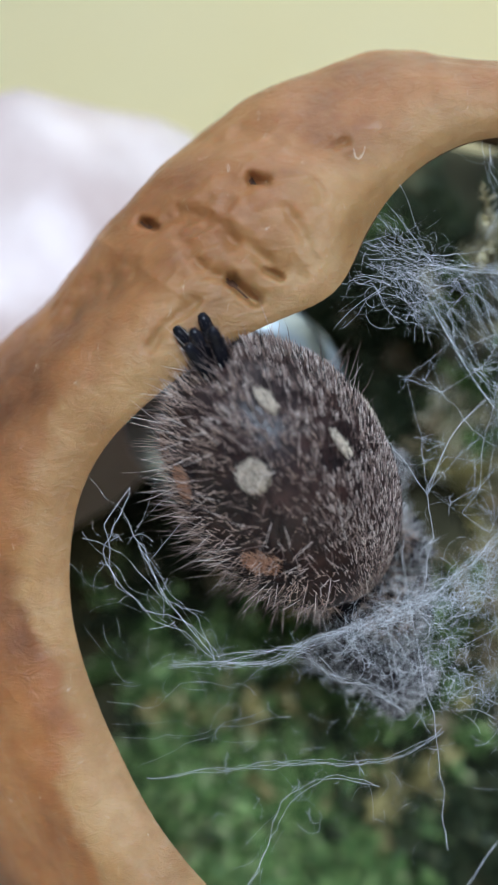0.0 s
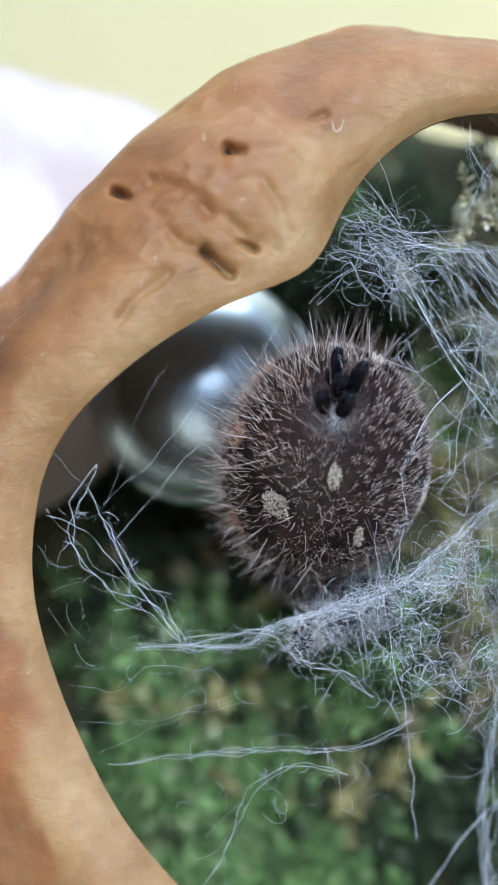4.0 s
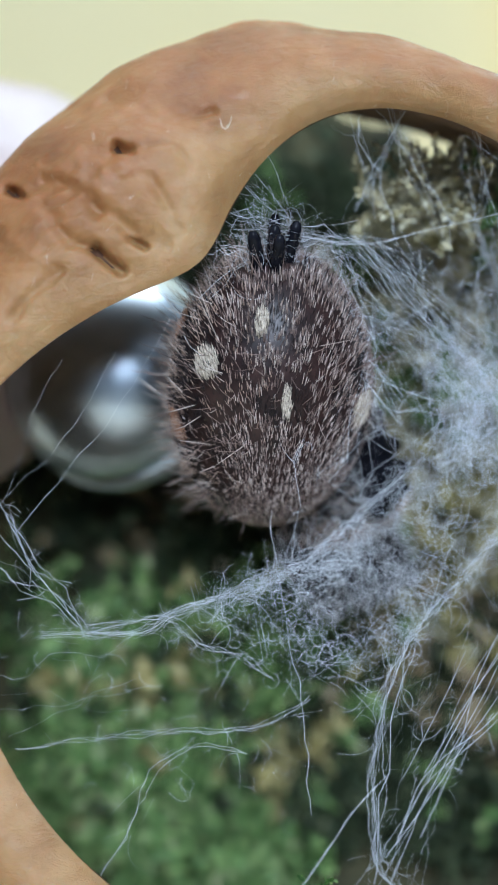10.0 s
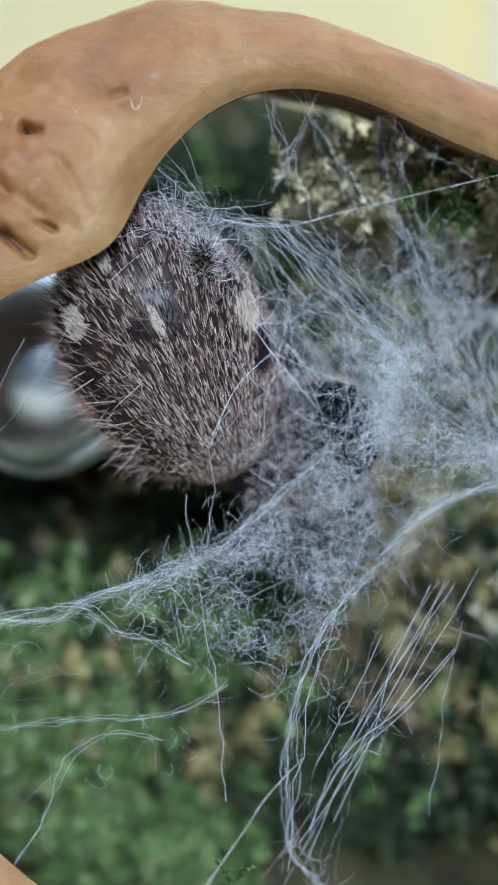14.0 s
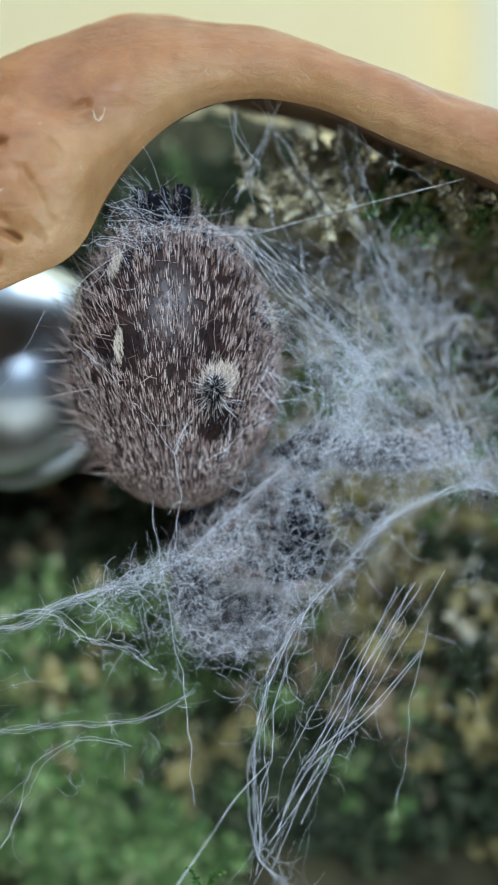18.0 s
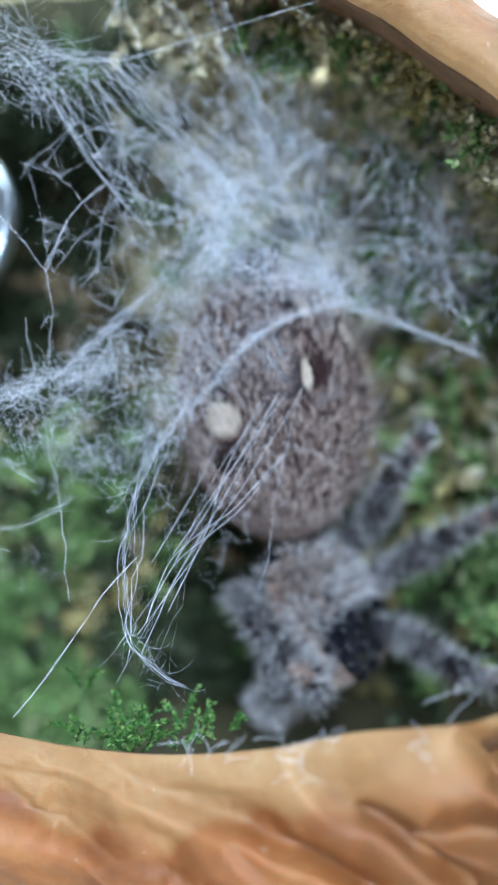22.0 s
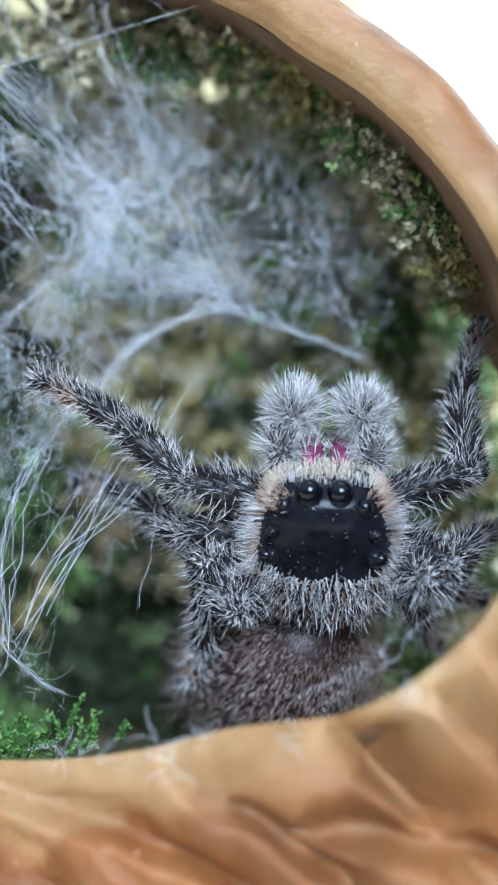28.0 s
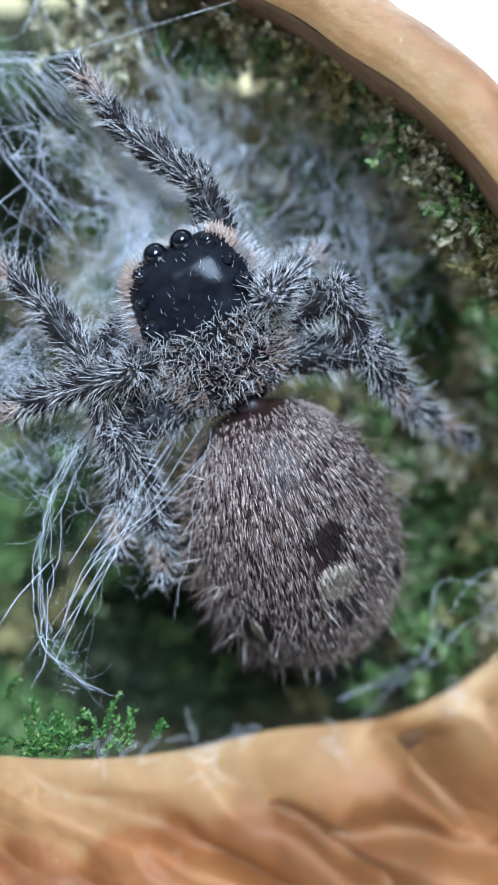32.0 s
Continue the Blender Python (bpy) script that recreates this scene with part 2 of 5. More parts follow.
# ---------------------------------------------------------------- mesh helpers
class Geo:
    """Gathers vertices and faces, in millimetres, for one mesh."""

    def __init__(self):
        self.v, self.f, self.m = [], [], []

    def add(self, verts, faces, mat=0):
        k = len(self.v)
        self.v.extend(verts)
        self.f.extend([tuple(i + k for i in f) for f in faces])
        self.m.extend([mat] * len(faces))
        return self

    def grid(self, rows, mat=0, wrap=True):
        """Rows of equal length, closed round when wrap is set."""
        n = len(rows[0])
        verts = [tuple(p) for r in rows for p in r]
        faces = []
        for i in range(len(rows) - 1):
            for j in range(n if wrap else n - 1):
                a, b = i * n + j, i * n + (j + 1) % n
                faces.append((a, b, b + n, a + n))
        return self.add(verts, faces, mat)

    def ball(self, c, r, rings=10, segs=16, mat=0, wobble=0.0):
        rows = []
        for i in range(rings + 1):
            a = math.pi * i / rings
            row = []
            for j in range(segs):
                b = 2 * math.pi * j / segs
                d = Vector((math.sin(a) * math.cos(b), math.sin(a) * math.sin(b), math.cos(a)))
                k = 1 + wobble * noise.noise(d * 2.3 + Vector(c))
                row.append((c[0] + r[0] * d.x * k, c[1] + r[1] * d.y * k, c[2] + r[2] * d.z * k))
            rows.append(row)
        return self.grid(rows, mat)

    def tube(self, pts, radii, sides=3, mat=0):
        rows = []
        pts = [Vector(p) for p in pts]
        for i, p in enumerate(pts):
            d = (pts[min(i + 1, len(pts) - 1)] - pts[max(i - 1, 0)]).normalized()
            u = d.orthogonal().normalized()
            w = d.cross(u)
            r = float(radii[i] if isinstance(radii, (list, tuple)) else radii)
            rows.append([tuple(p + r * (math.cos(2 * math.pi * k / sides) * u + math.sin(2 * math.pi * k / sides) * w)) for k in range(sides)])
        return self.grid(rows, mat)

    def hair(self, p, d, length, r, droop, mat=0):
        """One seta: a thin three-sided spike that bends along droop."""
        u = d.orthogonal().normalized()
        w = d.cross(u)
        q = p + d * (length * 0.5)
        tip = p + d * (length * 0.92) + droop * length * 0.4
        q = q + droop * length * 0.1
        ring = [u, -0.5 * u + 0.866 * w, -0.5 * u - 0.866 * w]
        verts = [tuple(p + r * k) for k in ring] + [tuple(q + r * 0.8 * k) for k in ring] + [tuple(tip)]
        faces = [(0, 1, 4, 3), (1, 2, 5, 4), (2, 0, 3, 5), (3, 4, 6), (4, 5, 6), (5, 3, 6)]
        return self.add(verts, faces, mat)


def mesh_of(name, geo, mats, smooth=True):
    me = bpy.data.meshes.new(name)
    me.from_pydata((np.array(geo.v, dtype=float) * MM).tolist(), [], geo.f)
    for m in mats:
        me.materials.append(m)
    me.polygons.foreach_set("material_index", geo.m)
    if smooth:
        me.polygons.foreach_set("use_smooth", [True] * len(me.polygons))
    me.update()
    return me


def part(name, geo, mats, parent=None, label="", smooth=True, kind=""):
    ob = new(name, mesh_of(name, geo, mats if isinstance(mats, (list, tuple)) else [mats], smooth))
    if parent:
        ob.parent = parent
    return tagged(ob, label, kind=kind)


def spline(points, n):
    """n points on a smooth curve through the given ones."""
    pts = [Vector(p) for p in points]
    out = []
    for i in range(n):
        s = i / (n - 1) * (len(pts) - 1)
        k = min(int(s), len(pts) - 2)
        f = s - k
        p0, p1, p2, p3 = pts[max(k - 1, 0)], pts[k], pts[k + 1], pts[min(k + 2, len(pts) - 1)]
        out.append(0.5 * ((2 * p1) + (p2 - p0) * f + (2 * p0 - 5 * p1 + 4 * p2 - p3) * f * f + (3 * p1 - p0 - 3 * p2 + p3) * f ** 3))
    return out


def ease(v, a, b):
    t = max(0.0, min(1.0, (v - a) / (b - a)))
    return t * t * (3 - 2 * t)


def unit(rng):
    while True:
        v = Vector((rng.uniform(-1, 1), rng.uniform(-1, 1), rng.uniform(-1, 1)))
        if 0.05 < v.length < 1:
            return v.normalized()


# ---------------------------------------------------------------- setting
geo = Geo()
geo.grid([[(-900, 260, z), (900, 260, z)] for z in (-60, 700)], wrap=False)
geo.grid([[(-900, 268, z), (900, 268, z)] for z in (-60, 700)], wrap=False)
wall = tagged(part("wall_back", geo, WALL), "plain cream painted wall behind the table", "wall", kind="structure")
geo = Geo()
geo.grid([[(-900, -30, -19), (900, -30, -19)], [(-900, 260, -19), (900, 260, -19)]], wrap=False)
tagged(part("tabletop", geo, TABLE), "pale smooth tabletop under the shell", "table", kind="structure")

SKY = material("daylight_pane", lambda nt, bsdf: None, Base_Color=(0.9, 0.95, 1.0, 1), Emission_Color=(1.0, 0.99, 0.86, 1), Emission_Strength=1.7)
FRAME = material("white_paint", mottled([(0.3, (0.9, 0.82, 0.55)), (0.7, (0.94, 0.87, 0.62))], 0.05, 0.5, 0.1), Roughness=0.4)
window = tagged(new("window_1"), "bright daylit window in the cream wall", "window", kind="structure")
window.location = (0.186, 0.255, 0.15)
part("pane", Geo().grid([[(-108, 2, z), (108, 2, z)] for z in (-108, 108)], wrap=False), SKY, window)
for name, w, h, x, z in (("window_frame", 6, 111, -112, 0), ("window_frame", 6, 111, 112, 0), ("window_frame", 112, 6, 0, 112), ("window_sill", 118, 6, 0, -112)):
    g = Geo().grid([[(x - w, y, z + k * h), (x + w, y, z + k * h)] for y, k in ((4, -1), (-6, -1), (-6, 1), (4, 1))], wrap=False)
    part(name, g, FRAME, window, smooth=False)

# ---------------------------------------------------------------- the shell
CENTRE = (4.0, -2.0)
# angle, radius of the inner edge, of the outer edge, depth of the edge
RIM = [(0, 11.3, 13.4, -6.8), (25, 10.3, 12.9, -5), (40, 9.6, 12.2, -4.2), (55, 9.8, 11.9, -3), (70, 9.8, 12.1, -2), (86, 10.8, 13.0, -1.2), (95, 11.0, 13.65, -1),
       (104, 10.7, 14.4, -0.8), (112, 9.95, 14.45, -1), (120, 8.9, 14.4, -1.7), (127, 8.2, 14.3, -2), (132, 8.6, 14.15, -2)]
RIM += [(141, 9.2, 14.0, -2), (150, 9.9, 14.6, -2), (159, 10.8, 15.9, -1.8), (169, 11.8, 17.4, -1.2), (184, 12.1, 18.6, -0.7), (204, 11.9, 18.8, -0.5), (220, 11.9, 18.4, -1),
        (235, 11.5, 17.0, -2), (250, 10.9, 16.8, -3.2), (265, 10.5, 17.0, -4.5)]
RIM += [(280, 10.4, 17.2, -5.9), (295, 10.4, 17.2, -7.4), (303, 11.2, 17.8, -8.1), (308, 11.6, 18.2, -8.6), (324, 12.1, 18.4, -9.3), (342, 11.9, 16.2, -8.3)]


def rim_at(angle):
    a = [r[0] for r in RIM]
    return [float(np.interp(angle % 360, a + [360], [r[k] for r in RIM] + [RIM[0][k]])) for k in (1, 2, 3)]


def rim_smooth(angle):
    return [sum(w * rim_at(angle + d)[k] for d, w in ((-6, 0.1), (-4, 0.14), (-2, 0.17), (0, 0.18), (2, 0.17), (4, 0.14), (6, 0.1))) for k in range(3)]


# across the shell: share of the rim's width, depth behind the edge at the top, at the lower lip and at the outer side
PROFILE = [(0.0, 0, 0, 0), (0.08, -0.3, -0.8, -0.3), (0.2, -0.5, -1.6, -0.4), (0.4, -0.6, -2.1, 0.2), (0.62, -0.2, -1.9, 1.8), (0.85, 0.6, -1.0, 4.0), (1.0, 1.6, 0.2, 5.6), (1.1, 3.2, 1.6, 7), (1.14, 5, 3.2, 8.2),
           (1.05, 6.8, 5, 9), (0.92, 7.4, 6, 9.4), (0.8, 7.2, 5.8, 9.0), (0.68, 6.2, 5, 8), (0.5, 3.8, 3.2, 5), (0.25, 1.6, 1.4, 2.2), (0.0, 0, 0, 0)]


def side_weight(angle):
    d = (angle - 205 + 180) % 360 - 180
    return max(0.0, math.cos(min(1.0, abs(d) / 62) * math.pi / 2)) ** 0.8


def lip_weight(angle):
    d = (angle - 292 + 180) % 360 - 180
    return max(0.0, math.cos(min(1.0, abs(d) / 75) * math.pi / 2)) ** 0.8


def gouge(p, a, b, width, depth):
    """How deep a furrow from a to b bites at p."""
    ab = b - a
    t = max(0.0, min(1.0, (p - a).dot(ab) / max(ab.dot(ab), 1e-9)))
    off = p - a - ab * t
    if a.z < 0:
        # folds of the lip: steep below, easing out above
        width *= 2.4 if ab.cross(off).y < 0 else 0.75
    return depth * math.exp(-(off.length / width) ** 2)


FURROWS = [((-3.7, 5.1), (-3.1, 4.72), 0.15, 0.75), ((-5.95, 6.85), (-5.65, 6.7), 0.13, 0.6), ((-3.05, 7.6), (-2.7, 7.55), 0.12, 0.6), ((-2.75, 5.4), (-2.45, 5.28), 0.12, 0.5),
           ((-1.4, 8.6), (-0.8, 8.8), 0.16, 0.25), ((-4.5, 9.2), (-1.5, 8.4), 0.6, 0.3), ((-8.5, 4.6), (-6.4, 5.6), 0.6, 0.4)]


def crease(points, width, depth):
    """A furrow that runs through several places, shallower towards its ends."""
    n = len(points) - 1
    return [(a, b, width, depth * (0.65 if n > 1 and k in (0, n - 1) else 1.0)) for k, (a, b) in enumerate(zip(points, points[1:]))]


# the scar above the opening
FURROWS += crease([(-5.6, 6.75), (-5.0, 6.95), (-4.4, 6.75), (-3.5, 6.05), (-2.65, 5.56), (-1.9, 5.2)], 0.2, 0.28)
FURROWS += crease([(-5.0, 6.25), (-4.36, 5.32), (-3.7, 5.02)], 0.16, 0.25)
FURROWS += crease([(-5.7, 3.5), (-5.1, 4.2), (-4.6, 4.65)], 0.15, 0.28)
FURROWS += crease([(-3.25, 7.2), (-2.9, 7.5), (-2.35, 7.6), (-1.65, 7.7), (-1.25, 7.0)], 0.16, 0.18)
FURROWS += crease([(-2.95, 6.6), (-2.2, 6.75), (-1.8, 6.05), (-1.6, 5.4)], 0.18, 0.16)
FURROWS += crease([(-2.95, 6.6), (-3.2, 7.0), (-4.1, 7.1)], 0.16, 0.14)
FURROWS += crease([(-2.2, 8.5), (-1.4, 8.3), (-0.4, 8.35)], 0.16, 0.25)
# folds of the lower lip
FURROWS += crease([(1.0, -12.6), (3.1, -13.0), (4.3, -13.4), (5.66, -13.85), (6.84, -14.35), (8.14, -14.9), (9.0, -15.6)], 0.38, 1.60)
FURROWS += crease([(7.0, -12.45), (8.39, -13.4), (9.16, -13.9), (10.1, -14.55), (10.8, -15.2)], 0.32, 1.60)
FURROWS += crease([(9.2, -13.88), (9.8, -13.85), (11.3, -13.85), (12.3, -14.05), (13.5, -14.5), (14.6, -15.2)], 0.29, 2.08)
FURROWS += crease([(10.5, -11.5), (11.2, -12.46), (12.0, -13.48), (12.5, -14.05)], 0.53, 2.72)
FURROWS += crease([(11.85, -10.75), (12.6, -11.13), (13.1, -11.7), (13.9, -12.6)], 0.32, 1.60)
FURROWS += crease([(13.3, -9.7), (13.6, -10.26), (14.3, -11.2)], 0.32, 1.60)
FURROWS += crease([(5.5, -14.4), (6.26, -15.02), (7.0, -15.6)], 0.25, 1.12)
FURROWS += crease([(-1.5, -13.6), (1.5, -14.4), (3.6, -15.0), (5.0, -15.8)], 0.63, 1.60)


def make_shell():
    shell = tagged(new("nut_shell"), "wrinkled tan-brown dried nut shell with a wide opening", "nut shell")
    shell.location = (4 * MM, 2 * MM, -19 * MM)
    ring = 1100
    outer, inner = Geo(), Geo()
    keys = [0, 0.05, 0.12, 0.21, 0.31, 0.41, 0.49, 0.56, 0.63, 0.7, 0.76, 0.82, 0.87, 0.92, 0.96, 1.0]
    flat = [(Vector((a[0], 0, a[1])), Vector((b[0], 0, b[1])), w, d) for a, b, w, d in FURROWS]
    none = [(Vector((0, 900, 0)), Vector((0, 900, 1)), 1, 0)]
    rows, bites, tones = [], [], []
    around = [rim_smooth(360 * j / ring) for j in range(ring)]
    steps = [0.6 * i / 95 for i in range(96)] + [0.6 + 0.4 * (i + 1) / 30 for i in range(30)]
    for u in steps:
        soft = min(0.05, u, 1 - u)
        share, top, low, side = [float(np.mean([np.interp(u + soft * d, keys, [p[k] for p in PROFILE]) for d in (-1, -0.66, -0.33, 0, 0.33, 0.66, 1)])) for k in range(4)]
        row, cuts = [], []
        for j in range(ring):
            ang = 360 * j / ring
            r_in, r_out, y0 = around[j]
            w, ws = lip_weight(ang), side_weight(ang)
            wt = max(0.0, 1 - w - ws)
            total = w + ws + wt
            r = r_in + (r_out - r_in) * share
            y = y0 + (wt * top + w * low + ws * side) / total
            if u > 0.5:
                y += 0.7 * ease(u, 0.5, 0.7) * ease(1 - u, 0, 0.12) * max(0.0, math.cos(math.radians(ang - 10))) * 2.5
            low_side = ease(ang, 236, 254) * (1 - ease(ang, 272, 298))
            y += 1.6 * ease(u, 0.15, 0.42) * (1 - ease(u, 0.5, 0.8)) * low_side
            a = math.radians(ang)
            p = Vector((CENTRE[0] + r * math.cos(a), y, CENTRE[1] + r * math.sin(a)))
            bite, q_top = 0.0, p.z > 0
            fade = min(1.0, u / 0.08, (1 - u) / 0.08)
            if u < 0.6:
                q = Vector((p.x, 0, p.z)) + (0.09 if q_top else 0.2) * noise.noise_vector(p * (1.6 if q_top else 0.7)) + (0.04 if q_top else 0) * noise.noise_vector(p * 5.5)
                q.y = 0
                bite = max(gouge(q, *g) for g in flat + none if g[3] == 0 or (abs(g[0].x - q.x) < 6 and abs(g[0].z - q.z) < 6))
                bite *= 0.85 + 0.5 * noise.noise(p * 2.1) if q_top else 0.92 + 0.3 * noise.noise(p * 0.5)
            swell = 0.4 * noise.noise(p * 0.33) + 0.09 * noise.noise(p * 0.9) + 0.02 * noise.noise(p * 2.2) + 0.012 * noise.noise(p * 5)
            if q_top and u < 0.6:
                # puckered scar between the pits
                scar = math.exp(-((p.x + 4.0) / 2.0) ** 2 - ((p.z - 6.4) / 1.5) ** 2)
                v = Vector((p.x * 0.8 + p.z * 0.5, 0, p.z * 2.4 - p.x * 1.0)) + 0.8 * noise.noise_vector(p * 0.9)
                swell += scar * (0.2 - 0.34 * abs(noise.noise(v * 0.42)) - 0.3 * abs(noise.noise(v * 0.95)) - 0.07 * abs(noise.noise(v * 2.6)))
            across = p.x * 0.64 + p.z * 0.77 + 0.45 * noise.noise(Vector((p.x, 0, p.z)) * 0.35)
            # folds of the lip: each rises steeply and eases away to the next
            turn = (across + 2.7) / 1.95 + 0.12 * noise.noise(p * 1.3)
            turn -= math.floor(turn)
            deep = 0.75 + 0.6 * noise.noise(Vector((across * 0.5, 3, (p.x - p.z) * 0.14)))
            swell += 0.5 * w * deep * ease(u, 0.03, 0.18) * (ease(turn, 0, 0.26) - ease(turn, 0.22, 1.0) - 0.35)
            p += Vector((math.cos(a) * 0.5, -0.8, math.sin(a) * 0.5)) * (swell * (0.25 + 0.75 * fade) * (1 if u < 0.7 else fade)) + Vector((0, 1, 0)) * bite * fade
            row.append((p.x - 4, p.y - 2, p.z + 19))
            cuts.append(bite if q_top else 0)
            patchy = 0.13 * noise.noise(p * 0.4) + 0.05 * noise.noise(p * 1.3)
            # The lip terms, low_side most, also put the underside's shade into this tone.
            tones.append((ease(u + patchy, 0.09, 0.16) * ws + ease(u + 0.06 * noise.noise(p * 0.6), 0.08, 0.28) * 0.8 * wt + (0.4 * ease(u, 0.03, 0.13) + 0.4 * ease(u + 1.5 * patchy, 0.08, 0.3) + 0.85 * low_side * ease(u + patchy, 0.1, 0.18)) * w) / total)
        rows.append(row)
        bites.append(cuts)
    cut = 112
    outer.grid(rows[:cut])
    # Upper furrows deeper than 0.5 get their shade as dark colour.
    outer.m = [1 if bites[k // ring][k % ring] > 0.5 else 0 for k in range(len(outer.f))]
    wall = part("outer_wall", outer, [SHELL, PIT_SHADE], shell, "waxy wrinkled tan shell with folded lip")
    wall.data.attributes.new("skin_shade", "FLOAT", "POINT").data.foreach_set("value", tones[:len(outer.v)])
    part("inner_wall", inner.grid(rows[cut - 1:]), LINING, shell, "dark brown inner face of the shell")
    return shell


make_shell()

# ---------------------------------------------------------------- white stone and bead
geo = Geo().ball((0, 0, 0), (10, 6.5, 8.0), 24, 36, wobble=0.1)
stone = tagged(part("white_stone", geo, QUARTZ), "smooth pinkish-white stone leaning behind the shell", "stone")
stone.matrix_world = body_pose(-13.2, 12, 5.8, 0, -32, 0)


def lathe(profile, segs=72):
    """A turned solid round the z axis: radius and height from the top down."""
    return Geo().grid([[(r * math.cos(2 * math.pi * k / segs), r * math.sin(2 * math.pi * k / segs), h) for k in range(segs)] for r, h in profile])


bead = tagged(new("metal_bead"), "polished blue-grey steel bead with a rim shaped for its lower reflection", "bead")
bead.matrix_world = Matrix.Translation(Vector((-4.2, 9, 2.6)) * MM) @ Vector((-0.34, -0.9, 0.32)).to_track_quat("Z", "Y").to_matrix().to_4x4()
dome = [(3.9 * math.sin(math.radians(a)), 3.9 * math.cos(math.radians(a))) for a in np.linspace(0.2, 80, 34)]
part("dome", lathe(dome + [(3.72, 0.35), (3.56, 0.12), (3.4, 0.0), (3.0, -0.4)]), BEAD, bead, "smeared polished steel dome")
# Added rim: gives the dome's bright lower reflection a shape of its own.
roll = [(3.42 + 0.5 * math.cos(a), -0.42 + 0.5 * math.sin(a)) for a in np.linspace(2.2, -2.4, 22)]
part("rim", lathe([(3.0, -0.3)] + roll + [(2.4, -1.8), (1.2, -2.5), (0.01, -2.6)]), BEAD, bead, "rolled steel rim added in place of a bright reflected crescent")


# ---------------------------------------------------------------- moss
def leaf(geo, rng, p, d, length, width, mat):
    """A small pointed moss leaf with a keel."""
    side = d.cross(unit(rng)).normalized() * width
    up = side.cross(d).normalized() * width * 0.5
    bend = unit(rng) * length * 0.22
    m = p + d * length * 0.5 + bend * 0.3
    t = p + d * length + bend
    geo.add([tuple(p), tuple(m + side), tuple(m + up), tuple(m - side), tuple(t)], [(0, 1, 2), (0, 2, 3), (1, 4, 2), (2, 4, 3)], mat)


def sprig(geo, rng, p, d, length, leaf_len, mat):
    """A moss stem set all round with leaves."""
    n = max(6, int(length / max(0.05, leaf_len * 0.24)))
    bend = unit(rng) * 0.5
    pts = [p + d * length * (i / n) + bend * length * (i / n) ** 2 for i in range(n + 1)]
    geo.tube(pts[::2], 0.03, 3, mat)
    for i, q in enumerate(pts[1:]):
        for k in range(3):
            leaf(geo, rng, q, (d + unit(rng) * 0.95).normalized(), leaf_len * rng.uniform(0.7, 1.2), leaf_len * 0.26, mat)


def moss_clump(name, label, centre, spread, count, length, leaf_len, mats, lean, seed):
    rng = random.Random(seed)
    geo = Geo()
    for i in range(count):
        o = Vector([rng.gauss(0, s * 0.55) for s in spread])
        d = (Vector(lean) + unit(rng) * 0.7).normalized()
        at = Vector(centre) + o
        if math.hypot(at.x - 4, at.z + 2) > (10.2 if at.y > -1 else 11.2) or math.hypot(at.x - 4, at.z + 2) > 16:
            continue
        sprig(geo, rng, Vector(centre) + o, d, length * rng.uniform(0.6, 1.3), leaf_len, rng.choice((0, 0, 0, 1)) if len(mats) > 1 else 0)
    tagged(part(name, geo, mats), label, "moss", kind="stuff")


def bank_depth(x, z):
    """How far back the mossy bank lies behind the opening."""
    y = 16.0 + (0.4 if z > 0 else 0.15) * min(z, 8) - 9.5 * ease(x, 3, 8) * ease(z, -1, 5) - 4.0 * ease(x, 8, 13) - 4.5 * ease(x, 12, 17)
    return y + 1.2 * noise.noise(Vector((x * 0.35, 0, z * 0.35))) + 0.4 * noise.noise(Vector((x, 5, z)))


def bank_top(x):
    return float(np.interp(x, [-20, 4, 6, 7.5, 10, 12.5, 15, 20], [15, 15, 12.5, 9.8, 7.8, 6.4, 4.6, 2.0]))


bank = Geo()
rows = []
for k in range(64):
    row = []
    for i in range(-44, 41):
        x = i * 0.5
        top = bank_top(x)
        z = -19 + (top + 19) * min(1.0, k / 58)
        row.append((x, bank_depth(x, z) + 1.4 + max(0, k - 58) * 3.0 + max(0, x - 18.5) ** 2, z))
    rows.append(row)
bank.grid(rows, wrap=False)
tagged(part("soil_bank", bank, SOIL), "dark soil bank behind the shell", "soil", kind="structure")


def bank_moss(label, x0, x1, z0, z1, count, length, leaf_len, mats, seed, lift=0.0, only=None):
    """Sprigs that grow out of the bank over one patch."""
    rng = random.Random(seed)
    geo = Geo()
    for i in range(count):
        x, z = rng.uniform(x0, x1), rng.uniform(z0, z1)
        if only and not only(x, z):
            continue
        at = Vector((x, bank_depth(x, z) + 0.6 - lift, z))
        if (at - Vector((-4.2, 9, 2.6))).length < 5.6 or math.hypot(x - 4, z + 2) > 17 or z > bank_top(x) - (2.4 if x > 4 else 3.6):
            continue
        d = (Vector((0, -0.9, 0.45)) + unit(rng) * 0.7).normalized()
        kind = noise.noise(Vector((x, seed, z)) * 0.4) + rng.uniform(-0.2, 0.2)
        sprig(geo, rng, at, d, length * rng.uniform(0.6, 1.3), leaf_len, 0 if kind < 0.12 else len(mats) - 1 if kind > 0.3 else 1)
    tagged(part("moss", geo, mats), label, "moss", kind="stuff")


